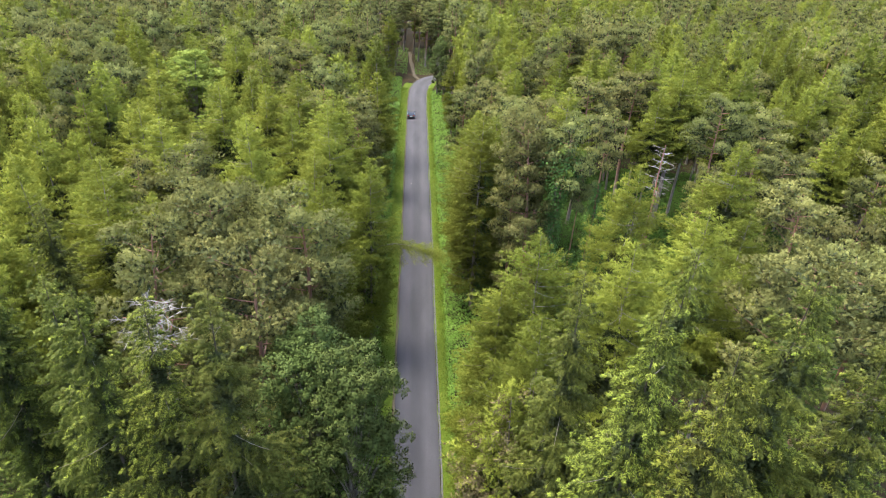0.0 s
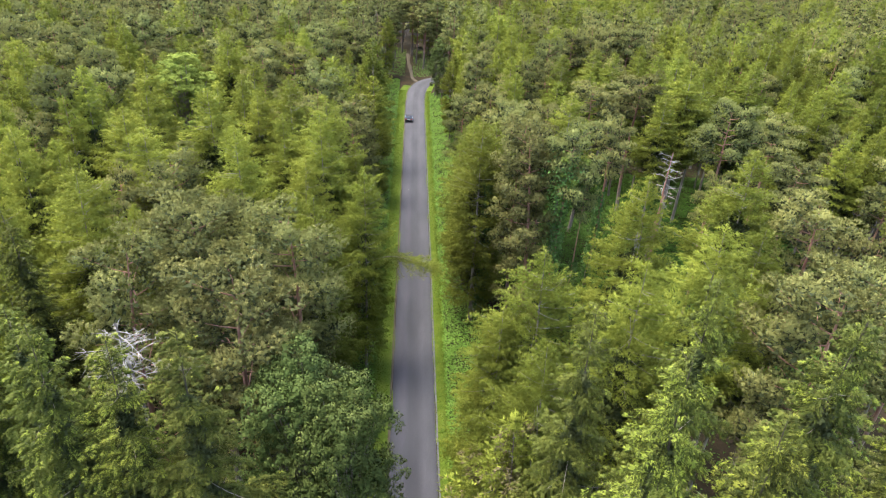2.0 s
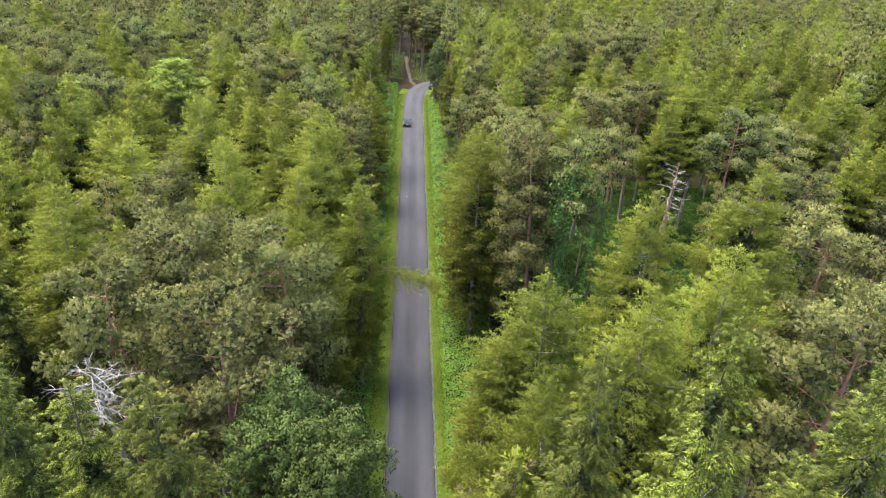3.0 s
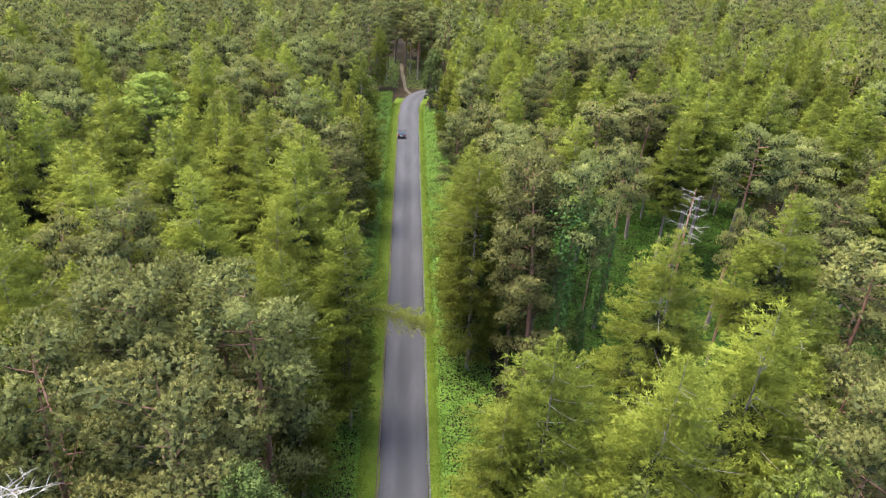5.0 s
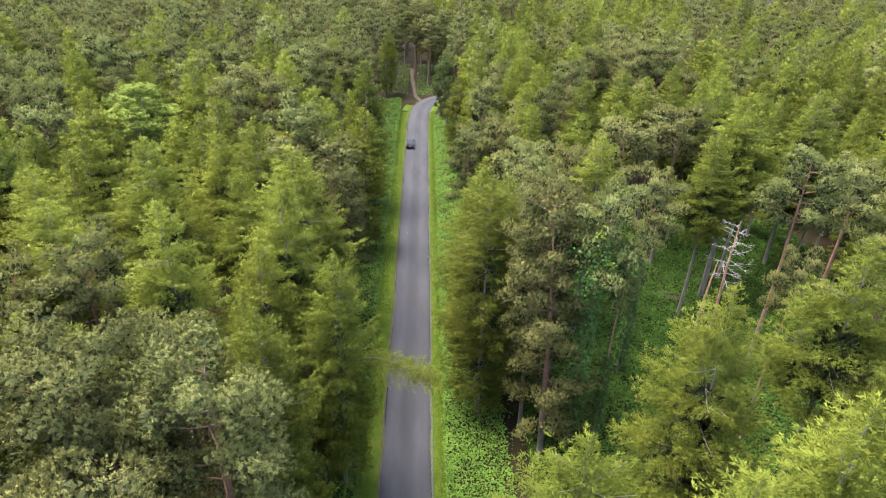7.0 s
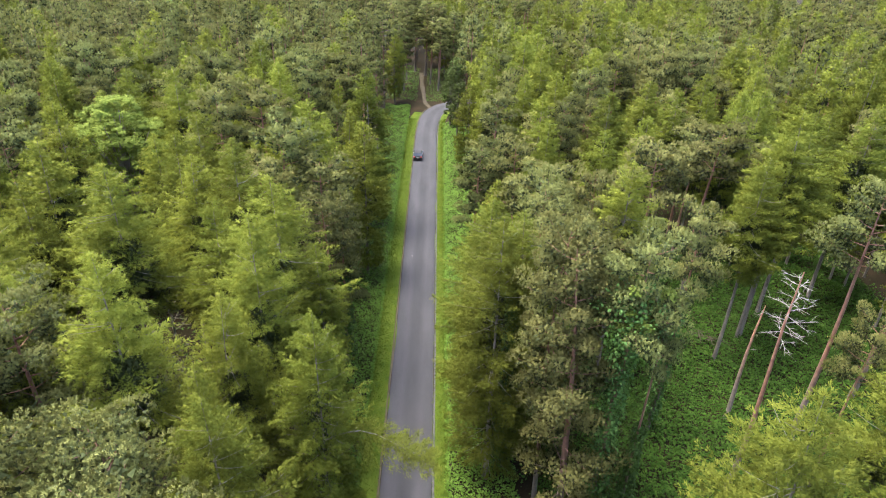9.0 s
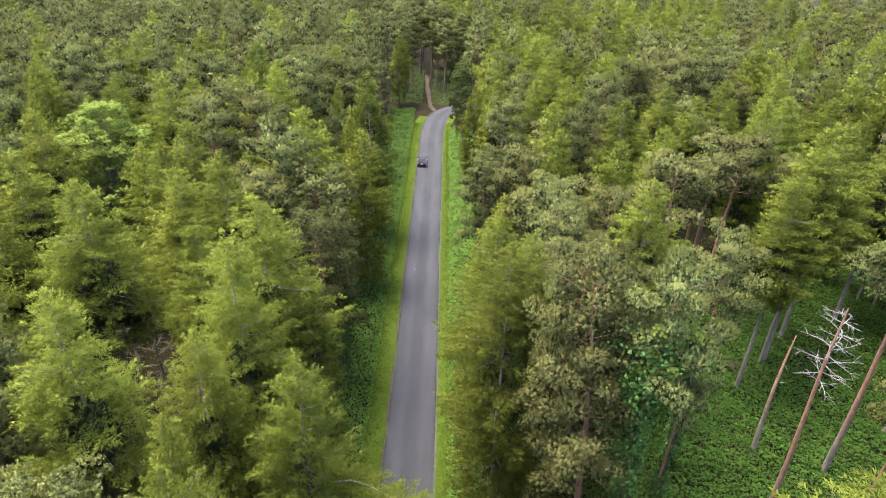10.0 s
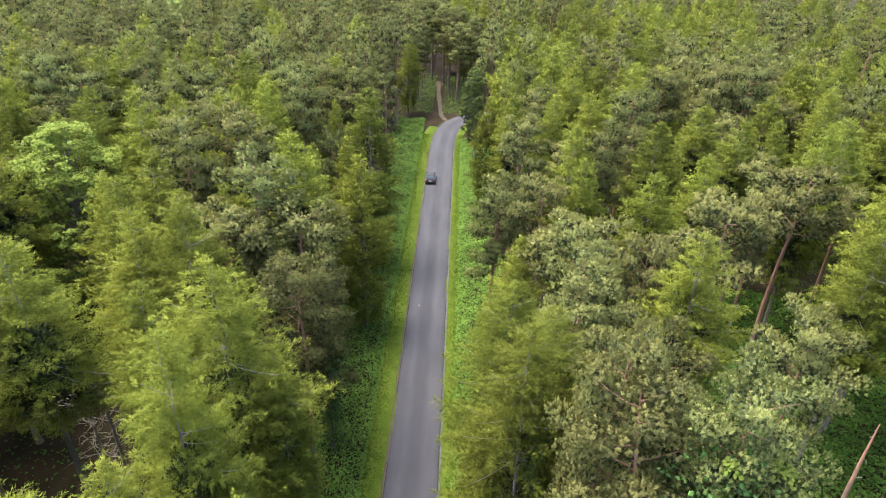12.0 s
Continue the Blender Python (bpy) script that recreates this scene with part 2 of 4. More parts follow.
def stem(r, h, r0, bend=0.3, sides=7, top=0.03, fine=0.8):
    """A trunk: flared foot, slight sway, tapered."""
    zs = np.array([0, 0.4, 1.5, h * 0.2, h * 0.4, h * 0.6, h * 0.8, h])
    ph = r.uniform(0, 6.28)
    sway = bend * np.sin(zs / h * 3.1 + ph) - bend * math.sin(ph)
    pts = np.stack([sway, sway * r.uniform(-0.8, 0.8), zs - 0.15 * (zs == 0)], axis=1)
    pts[:, :2] *= (1 - (zs / h)[:, None] ** 3)
    rad = r0 * (1 - zs / h) ** fine + top
    rad[0] *= 1.5
    return tube(pts, rad, sides)


def lumps(x, y):
    """Height of the ground: hummocks, and a low rise east of the lane."""
    hump = 0.22 * np.sin(x * 0.31 + 1.7 * np.sin(y * 0.07)) * np.sin(y * 0.23 + 0.9) + 0.1 * np.sin(x * 1.1 + y * 0.7)
    away = np.clip((np.abs(x) - 4.5) / 4, 0, 1) * np.clip((600 - np.hypot(x, y)) / 300, 0, 1)
    up = np.clip((x - 9) / 13, 0, 1)
    along = np.clip((y - 36) / 24, 0, 1) * np.clip((150 - y) / 45, 0, 1)
    rise = 4.3 * up * up * (3 - 2 * up) * along * along * (3 - 2 * along) * np.clip((140 - x) / 60, 0, 1)
    return (hump - 0.05) * away - 0.05 + rise


# ---------------------------------------------------------------- trees: each returns trunk, branches and crown as arrays


class Sprays:
    """Gathers needle sprays or leaves: root, direction, upper side, length, width and which material."""

    def __init__(self):
        self.rows = []

    def add(self, p, d, up, lng, wd, mat=0):
        k = len(p)
        self.rows.append((p, unit(d), unit(up), np.broadcast_to(lng, (k,)), np.broadcast_to(wd, (k,)), np.broadcast_to(mat, (k,))))

    def crown(self, leaf=False, lean=0.92):
        """Vertices, their soft normals and the material of each face."""
        p, d, up, lng, wd, mat = (np.concatenate(c) for c in zip(*self.rows))
        v = kites(p, d, up, lng, wd, 0.15) if leaf else needles(p, d, up, lng, wd)
        corners = 4 if leaf else 3
        s = np.cross(d, up)
        flat = unit(np.cross(s, d))
        nrm = unit(up * lean + flat * (1 - lean))
        return v, np.repeat(nrm, corners, axis=0), mat


def level(n):
    return np.stack([np.zeros(n), np.zeros(n), np.ones(n)], axis=1)


def conifer(r, h, radius, foot, detail, kind, young=0.5):
    """Larch or spruce: whorls of branches round one stem; each branch is a plume of side twigs that carry the needle sprays."""
    larch = kind == "larch"
    trunk = stem(r, h, 0.0105 * h, 0.3, 7, 0.012, 1.15)
    if larch:
        step, per_whorl, spacing, sprays, size, share = ((0.62, 8, 0.38, 27, 0.22, 0.28), (0.72, 7, 0.5, 15, 0.33, 0.38), (0.95, 6, 0.85, 9, 0.54, 0.5))[detail]
    else:
        step, per_whorl, spacing, sprays, size, share = ((1.0, 8, 0.4, 104, 0.122, 0.4), (0.95, 7, 0.36, 20, 0.28, 0.34), (1.1, 5, 1.0, 6, 0.72, 0.5))[detail]
    out_of = Sprays()
    zs = np.arange(h * foot, h - 0.35, step)
    n = len(zs) * per_whorl
    z = np.repeat(zs, per_whorl) + r.uniform(-1, 1, n) * step * (0.9 if larch else 0.45)
    t = np.clip((z - h * foot) / (h * (1 - foot)), 0, 1)
    az = r.uniform(0, 6.283, n)
    q = np.maximum(h - z, 0.05)
    lobes = 1 + 0.13 * np.sin(az * 2 + r.uniform(0, 6) + z * 0.25) + 0.08 * np.sin(az * 3 + z * 0.7)
    if larch:
        ln = radius * np.minimum((q / 9.5) ** 0.78, 1) * np.minimum(1, 0.7 + 0.9 * t) * lobes * r.uniform(0.74, 1.05, n) + 0.1
        slope, curl = -0.14 + 0.75 * t ** 4 + r.normal(0, 0.08, n), 0.2
    else:
        ln = radius * np.minimum(((q + 0.9) / 13) ** 0.82, 1) * lobes * r.uniform(0.7, 1.08, n) + 0.1
        slope, curl = -0.42 + 0.9 * t ** 5 + r.normal(0, 0.07, n), 0.3
    out = np.stack([np.cos(az), np.sin(az), np.zeros(n)], axis=1)
    side = np.stack([-np.sin(az), np.cos(az), np.zeros(n)], axis=1)

    def along(b, s):
        w = ln[b] * s
        p = out[b] * w[:, None]
        p[:, 2] = z[b] + slope[b] * w + curl * w * s
        return p

    # side twigs
    nb = np.maximum(3, np.round(ln * (1.5 if larch else 1.6) / spacing).astype(int))
    nb = np.where((z < h * 0.42) & (foot > 0.2), nb // 2 + 1, nb)
    g = np.repeat(np.arange(n), nb)
    m = len(g)
    rank = np.arange(m) - np.repeat(np.cumsum(nb) - nb, nb)
    inner = np.clip((q[g] - 3) / 8, 0, 1) * (0.36 if larch else 0.3)
    sj = inner + (1 - inner) * np.minimum(1, (rank + r.uniform(0.1, 1.0, m)) / nb[g])
    last = rank >= nb[g] - 1
    sgn = np.where(last, 0.0, np.where((rank + g) % 2 == 0, 1.0, -1.0))
    td = out[g] * np.where(last, 1.0, 0.75)[:, None] + side[g] * (sgn * r.uniform(0.5, 1.0, m))[:, None] + r.normal(0, 0.12, (m, 3))
    td[:, 2] += r.uniform(-0.25, 0.2, m) if larch else r.uniform(-0.55, -0.05, m)
    td = unit(td)
    own = r.normal(0, 0.26 if larch else 0.34, (m, 3))
    tl = np.minimum(1.5, (0.36 if larch else 0.28) * ln[g] * (1.15 - sj) + 0.3) * r.uniform(0.65, 1.15, m)
    root = along(g, sj)
    # sprays along each twig, lying over its upper side and hanging a little below
    c = np.repeat(np.arange(m), np.maximum(3, (sprays * np.clip(tl / 0.8, 0.5, 1.4)).astype(int)))
    k = len(c)
    u = r.uniform(0, 1, k) ** 0.75
    ring = r.uniform(0, 6.283, k)
    across = unit(np.cross(td[c], level(k)))
    over = np.cross(across, td[c])
    rad = across * np.cos(ring)[:, None] + over * np.sin(ring)[:, None]
    thick = (0.05 + 0.3 * size if larch else 0.07 + 0.6 * size) * r.uniform(0.3, 1.0, k) * (1.15 - 0.6 * u)
    p = root[c] + td[c] * (tl[c] * u)[:, None] + rad * thick[:, None]
    p[:, 2] -= (0.05 if larch else 0.2) * tl[c] * u * u
    d = td[c] * 0.75 + rad * 0.55 + r.normal(0, 0.22, (k, 3)) + np.array([0, 0, 0.12 if larch else -0.12])
    up = level(k) * 0.38 + out[g[c]] * (0.3 + 0.4 * (1 - t[g[c]]))[:, None] + rad * (0.55 if larch else 0.95) + side[g[c]] * (sgn[c] * 0.2)[:, None] + own[c] + r.normal(0, 0.1, (k, 3))
    lng = size * r.uniform(0.6, 1.3, k)
    if larch:
        tip = np.zeros(k, int)
    else:
        fresh = r.uniform(0, 1, m) * 0.5 + r.uniform(0, 1, n)[g] * 0.5 < young
        # young shoots on upper sides only: colour makes twigs lit above, shaded below
        tip = (fresh[c] & (u > 0.3) & (np.sin(ring) > -0.1) & (r.uniform(0, 1, k) < 0.85)).astype(int)
    out_of.add(p, d, up, lng, lng * share, tip)
    # shoots hugging the leader
    k = (160, 70, 16)[detail]
    pz = h - r.uniform(0, 1, k) ** 1.3 * 1.8 + 0.1
    a = r.uniform(0, 6.283, k)
    po = np.stack([np.cos(a), np.sin(a), np.zeros(k)], axis=1)
    out_of.add(po * (r.uniform(0.02, 0.14, k) * (1 + h - pz))[:, None] + level(k) * pz[:, None], po + r.normal(0, 0.3, (k, 3)) + level(k) * 0.7, po * 0.6 + level(k) * 0.7, size * 1.1, size * share)
    # old needles and dead twigs round the stem, dense and coloured dark as crown shade
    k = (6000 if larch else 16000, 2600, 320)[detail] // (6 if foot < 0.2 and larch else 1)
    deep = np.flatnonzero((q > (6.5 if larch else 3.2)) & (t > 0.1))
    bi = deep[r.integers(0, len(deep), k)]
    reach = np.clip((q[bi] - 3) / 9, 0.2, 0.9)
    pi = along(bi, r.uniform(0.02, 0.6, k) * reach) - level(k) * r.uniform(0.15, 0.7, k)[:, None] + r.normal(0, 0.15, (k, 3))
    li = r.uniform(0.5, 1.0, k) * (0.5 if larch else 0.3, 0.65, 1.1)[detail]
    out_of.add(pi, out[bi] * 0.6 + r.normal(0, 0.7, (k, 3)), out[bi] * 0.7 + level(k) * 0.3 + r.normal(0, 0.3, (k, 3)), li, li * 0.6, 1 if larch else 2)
    rods = []
    shown = (0.24 if larch else 0.12) if detail == 0 else 0.12 if detail == 1 else 0
    for i in np.flatnonzero((r.uniform(0, 1, n) < shown) & (q > 1.5)):
        ss = np.linspace(0, 0.95, 5)
        w = out[i][None] * (ln[i] * ss)[:, None]
        w[:, 2] = z[i] + slope[i] * ln[i] * ss + curl * ln[i] * ss ** 2 + 0.03
        rods.append(tube(w, 0.008 + 0.026 * (1 - ss) * min(1, ln[i] / 3), 3))
    return trunk, joined(rods) if rods else None, out_of.crown()


def clumps(r, centres, axis_out, rad, per, size, flat=0.6):
    """Masses of leaves round each centre."""
    n = len(centres)
    k = n * per
    b = np.repeat(np.arange(n), per)
    dirs = unit(r.normal(0, 1, (k, 3)) + axis_out[b] * 0.6 + np.array([0, 0, 0.35]))
    off = dirs * (rad[b] * r.uniform(0.35, 1.0, k) ** 0.4)[:, None]
    off[:, 2] *= flat
    lng = size * r.uniform(0.65, 1.3, k)
    up = dirs * 0.75 + axis_out[b] * 0.35 + np.array([0, 0, 0.2]) + r.normal(0, 0.12, (k, 3))
    made = Sprays()
    made.add(centres[b] + off, r.normal(0, 1, (k, 3)) + np.array([0, 0, -0.35]), up, lng, lng * r.uniform(0.55, 0.8, k))
    return made.crown(leaf=True)


def pine(r, h, radius, foot, detail, sparse=1.0):
    """Scots pine: bare stem, crooked limbs high up, each ending in cloudy pads of upright needle tufts."""
    bend = r.uniform(0.15, 0.6)
    trunk = stem(r, h * 0.97, 0.0125 * h, bend)
    limbs, tufts, per, size, share = ((34, 60, 14, 0.25, 0.36), (30, 34, 11, 0.36, 0.42), (22, 10, 8, 0.52, 0.5))[detail]
    limbs = int(limbs * sparse)
    z = h * (foot + (0.97 - foot) * (np.arange(limbs) + r.uniform(0, 1, limbs)) / limbs)
    t = (z / h - foot) / (1 - foot)
    az = np.arange(limbs) * 2.4 + r.uniform(-0.6, 0.6, limbs)
    ln = radius * np.sqrt(np.clip(1 - (t * 1.2 - 0.28) ** 2 * 1.15, 0.04, 1)) * r.uniform(0.5, 1.12, limbs) + 0.25
    rise = 0.05 + 0.55 * t
    pads, pad_out, pad_rad, rods = [], [], [], []
    for i in range(limbs):
        o = np.array([math.cos(az[i]), math.sin(az[i]), 0])
        sd = np.array([-o[1], o[0], 0])
        wob = r.uniform(-0.25, 0.25)
        ss = np.array([0, 0.35, 0.7, 1.0])
        q = o[None] * (ln[i] * ss)[:, None] + sd[None] * (wob * ln[i] * ss * (1 - ss))[:, None]
        q[:, 2] = z[i] + rise[i] * ln[i] * ss ** 1.4 - 0.25
        if detail < 2 or i % 3 == 0:
            rods.append(tube(q, 0.012 + 0.045 * (1 - ss) * min(1, ln[i] / 2.5), 4))
        m = 1 + int(ln[i] > 1.3) + int(ln[i] > 2.3) + int(ln[i] > 3.2)
        s = np.linspace(1.0, 0.5, m) if m > 1 else np.array([0.75])
        c = o[None] * (ln[i] * s)[:, None] + sd[None] * (r.uniform(-0.3, 0.3, m) * ln[i])[:, None]
        c[:, 2] = z[i] + rise[i] * ln[i] * s ** 1.4 + r.uniform(-0.25, 0.2, m)
        pads.append(c)
        pad_out.append(np.repeat(o[None], m, axis=0))
        pad_rad.append(r.uniform(0.7, 1.25, m) * radius / 4)
    pads, pad_out, pad_rad = np.concatenate(pads), np.concatenate(pad_out), np.concatenate(pad_rad)
    # tufts over the upper side of each pad
    b = np.repeat(np.arange(len(pads)), tufts)
    k = len(b)
    way = unit(r.normal(0, 1, (k, 3)) + np.array([0, 0, 0.75]) + pad_out[b] * 0.35)
    root = pads[b] + way * (pad_rad[b] * r.uniform(0.45, 1.0, k) ** 0.5)[:, None] * np.array([1.15, 1.15, 0.62])
    own = r.normal(0, 0.26, (k, 3))
    # needles fan out of each tuft
    c = np.repeat(np.arange(k), per)
    n = len(c)
    fan = unit(r.normal(0, 0.62, (n, 3)) + way[c] * 0.7 + np.array([0, 0, 0.45]))
    made = Sprays()
    lng = size * r.uniform(0.7, 1.2, n)
    up = way[c] * 0.5 + np.cross(fan, np.cross(way[c], fan)) * 0.5 + pad_out[b[c]] * 0.35 + np.array([0, 0, 0.15]) + own[c] + r.normal(0, 0.1, (n, 3))
    made.add(root[c] - fan * (0.3 * lng)[:, None], fan, up, lng, lng * share)
    # dark blades under the pads: old needles that also stand in for shade
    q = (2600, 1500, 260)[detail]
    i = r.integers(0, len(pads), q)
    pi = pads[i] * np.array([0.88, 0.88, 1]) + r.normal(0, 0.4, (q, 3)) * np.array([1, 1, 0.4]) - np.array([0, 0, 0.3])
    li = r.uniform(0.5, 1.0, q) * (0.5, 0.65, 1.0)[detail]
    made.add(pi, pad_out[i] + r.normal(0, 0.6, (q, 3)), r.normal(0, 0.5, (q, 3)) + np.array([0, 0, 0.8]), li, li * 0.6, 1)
    return trunk, joined(rods), made.crown()


def broadleaf(r, h, radius, foot, boughs, masses, per, size):
    """Oak or other leafy tree: forked limbs, each bough an uneven dome of leaf clusters with gaps between."""
    trunk = stem(r, h * 0.8, 0.018 * h, 0.5)
    k = boughs
    u = np.linspace(-0.7, 0.95, k) + r.uniform(-0.08, 0.08, k)
    az = np.arange(k) * 2.39996 + r.uniform(-0.3, 0.3, k)
    rr = radius * (0.66 + r.uniform(-0.16, 0.14, k)) * np.sqrt(np.maximum(0.05, 1 - u * u * 0.95))
    cz = h * (1 + foot) / 2
    hz = h * (1 - foot) / 2 - 1.2
    top = np.stack([np.cos(az) * rr, np.sin(az) * rr, cz + u * hz], axis=1)
    axis_out = unit(top - np.array([0, 0, cz - hz * 0.5]))
    size_of = radius * r.uniform(0.28, 0.44, k)
    rods, cen, axo = [], [], []
    for i in range(k):
        a = np.array([0, 0, max(h * 0.25, top[i, 2] * 0.62)])
        rods.append(tube(np.stack([a, a * 0.5 + top[i] * 0.5 + np.array([0, 0, 0.4]), top[i]]), np.array([0.14, 0.08, 0.03]), 4))
        o = unit(r.normal(0, 1, (masses, 3)) + axis_out[i] * 0.75 + np.array([0, 0, 0.35]))
        cen.append(top[i] + o * size_of[i] * np.array([1.0, 1.0, 0.8]) * r.uniform(0.72, 1.08, (masses, 1)))
        axo.append(o)
    cen, axo = np.concatenate(cen), np.concatenate(axo)
    return trunk, joined(rods), clumps(r, cen, axo, r.uniform(0.28, 0.56, len(cen)) * radius / 4.6, per, size, 0.7)


BUILT = {"larch": 27.0, "spruce": 34.0, "pine": 27.0, "oak": 26.0, "broad": 26.0}


def model(kind, detail, seed):
    """One shape of tree of a kind, at one of three levels of detail."""
    r = np.random.default_rng(seed)
    h = BUILT[kind]
    shape = seed // 100
    if kind == "larch":
        data = conifer(r, h, r.uniform(4.6, 5.2), (0.12, 0.26, 0.5)[shape % 3], detail, "larch")
        return data, M_BARK, M_TWIG, [M_LARCH, M_OLD_SHADE]
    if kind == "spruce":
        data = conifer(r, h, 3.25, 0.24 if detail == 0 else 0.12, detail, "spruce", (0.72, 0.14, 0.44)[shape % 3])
        return data, M_DIRT, M_BARK, [M_SPRUCE, M_SHOOT_LIT, M_OLD_SHADE]
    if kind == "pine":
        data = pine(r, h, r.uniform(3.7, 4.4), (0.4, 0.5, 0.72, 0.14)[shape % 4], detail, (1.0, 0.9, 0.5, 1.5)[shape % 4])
        return data, M_PINEBARK, M_PINEBARK, [M_PINE, M_OLD_SHADE]
    a = {0: (52, 30, 46, 0.17), 1: (34, 20, 36, 0.3), 2: (14, 6, 22, 0.75)}[detail]
    data = broadleaf(r, h, 4.6, 0.12, *a)
    return data, M_BARK, M_BARK, [M_OAK if kind == "oak" else M_BRIGHT]


def part(name, me, parent, label=""):
    ob = new(name, me)
    ob.parent = parent
    return tagged(ob, label) if label else ob


MODELS = {}


def crown_mesh(name, crown, kind, leaf):
    v, nrm, mat = crown
    faces = threes(len(v) // 3) if kind in ("larch", "spruce", "pine") else fours(len(v) // 4)
    return make_mesh(name, v, faces, leaf, mat, normals=nrm)


NAMES = {"larch": "larch_tree", "spruce": "spruce_tree", "pine": "pine_tree", "oak": "oak_tree", "broad": "broadleaf_tree"}


def planted(kind, detail, variant):
    """The first tree of a shape, with its parts; later ones are copies of it."""
    key = (kind, detail, variant)
    if key not in MODELS:
        (trunk, rods, crown), bark, twig, leaf = model(kind, detail, 100 * variant + 7 * len(kind) + detail)
        root = new(NAMES[kind])
        part("trunk", make_mesh("trunk", trunk[0], trunk[1], [bark], smooth=True), root)
        if rods is not None:
            tagged(part("branch_mass", make_mesh("branch_mass", rods[0], rods[1], [twig], smooth=True), root), kind="stuff")
        part("crown", crown_mesh("crown", crown, kind, leaf), root)
        MODELS[key] = [root, False]
    return MODELS[key]


def plant(kind, detail, variant, x, y, h, wide, label, group, lean=(0, 0)):
    entry = planted(kind, detail, variant)
    z = float(lumps(np.array(x), np.array(y)))
    s = (h - z) / BUILT[kind]
    m = Matrix.LocRotScale((x, y, z), Euler((RNG.normal(0, 0.012) - lean[1] / h, RNG.normal(0, 0.012) + lean[0] / h, RNG.uniform(0, 6.283))), (s * wide, s * wide, s))
    if entry[1]:
        ob = copy_thing(entry[0], m)
    else:
        ob = entry[0]
        entry[1] = m
    tagged(ob, label, "tree", group)
    return ob, m


LABELS = {
    "larch": "tall yellow-green larch with feathery drooping sprays",
    "spruce": "tall dark green spruce with lime young shoots",
    "pine": "Scots pine with blue-green tufts and orange upper bark",
    "oak": "rounded dark green oak leaning over the road",
    "broad": "bright green broadleaf tree with a domed crown",
}

# stands of trees whose places are known: kind, x, y, height, breadth
STAND_SPRUCE = [("spruce", 8.0, 20.1, 37.0, 0.86), ("spruce", 8.9, 16.2, 37.6, 0.8), ("spruce", 14.5, 22.3, 37.2, 0.9), ("spruce", 7.4, 26.4, 34.2, 0.85),
                ("spruce", 12.2, 27.4, 35.0, 0.8), ("spruce", 19.0, 21.0, 34.5, 0.9), ("spruce", 21.0, 28.0, 33.0, 0.9), ("spruce", -16.4, 27.2, 32.4, 0.95),
                ("spruce", -13.3, 26.2, 32.4, 0.98), ("spruce", -10.1, 25.9, 33.3, 1.0), ("spruce", -25.8, 41.8, 29.4, 1.0), ("spruce", -21.5, 33.0, 29.0, 1.0),
                ("spruce", -19.0, 20.5, 29.5, 0.9), ("spruce", -26.0, 33.5, 29.0, 1.0), ("spruce", -10.5, 18.5, 27.5, 0.9)]
STAND_NEAR_RIGHT = [("larch", 8.7, 42.3, 28.0, 1.0), ("larch", 14.8, 39.5, 29.0, 0.95), ("larch", 20.8, 42.0, 30.0, 1.0), ("larch", 18.4, 50.8, 29.8, 0.9),
                    ("larch", 29.6, 55.8, 30.4, 1.05), ("larch", 5.8, 40.6, 24.2, 0.8), ("larch", 7.4, 34.2, 26.3, 0.85), ("pine", 24.7, 34.8, 30.4, 1.0),
                    ("pine", 34.2, 52.8, 27.5, 1.05), ("pine", 13.0, 66.0, 28.0, 0.88), ("pine", 11.4, 69.2, 28.6, 0.62), ("pine", 15.6, 66.6, 28.5, 0.78),
                    ("pine", 17.8, 66.0, 24.2, 0.5), ("pine", 22.2, 74.2, 27.2, 0.72), ("pine", 31.6, 65.0, 24.0, 0.6), ("pine", 35.9, 74.4, 29.3, 0.8)]
STAND_RIGHT = [("larch", 7.0, 80.6, 24.6, 0.92), ("larch", 7.4, 72.5, 26.6, 0.95), ("larch", 9.4, 77.0, 25.4, 0.9), ("pine", 14.8, 74.0, 25.4, 0.9), ("larch", 19.2, 82.0, 27.5, 1.0),
               ("pine", 11.8, 82.0, 25.0, 0.9), ("larch", 32.2, 84.4, 27.3, 0.95), ("larch", 36.4, 88.6, 26.4, 0.8), ("pine", 23.5, 89.6, 27.0, 0.95), ("pine", 32.7, 96.3, 26.6, 1.0),
               ("larch", 37.0, 89.1, 30.4, 1.0), ("larch", 40.9, 93.5, 29.0, 1.0), ("pine", 44.2, 79.3, 26.5, 1.0), ("larch", 48.8, 97.0, 29.0, 1.0),
               ("larch", 65.0, 100.0, 27.3, 1.1), ("larch", 21.1, 100.2, 24.3, 1.0), ("pine", 13.3, 92.0, 23.5, 1.0), ("larch", 8.6, 94.0, 20.5, 0.9), ("pine", 40.5, 66.0, 25.5, 1.0)]
STAND_LEFT = [("oak", -7.3, 33.0, 26.3, 0.82), ("oak", -4.3, 31.2, 26.2, 0.78), ("pine", -10.6, 37.0, 29.6, 0.95), ("pine", -17.2, 49.2, 28.6, 0.95),
              ("pine", -16.0, 46.0, 29.4, 0.9), ("pine", -9.6, 47.0, 28.2, 0.95), ("larch", -8.8, 54.0, 25.8, 0.85), ("pine", -13.5, 53.1, 25.8, 0.85),
              ("pine", -18.7, 40.0, 29.0, 0.85), ("larch", -16.8, 62.3, 28.8, 0.88), ("larch", -26.5, 51.4, 28.8, 1.0), ("larch", -27.0, 66.0, 27.2, 1.0),
              ("larch", -32.0, 72.5, 26.9, 1.0), ("larch", -5.4, 62.8, 24.8, 0.72), ("larch", -11.4, 64.2, 25.4, 0.8), ("larch", -9.9, 68.4, 28.4, 0.75)]
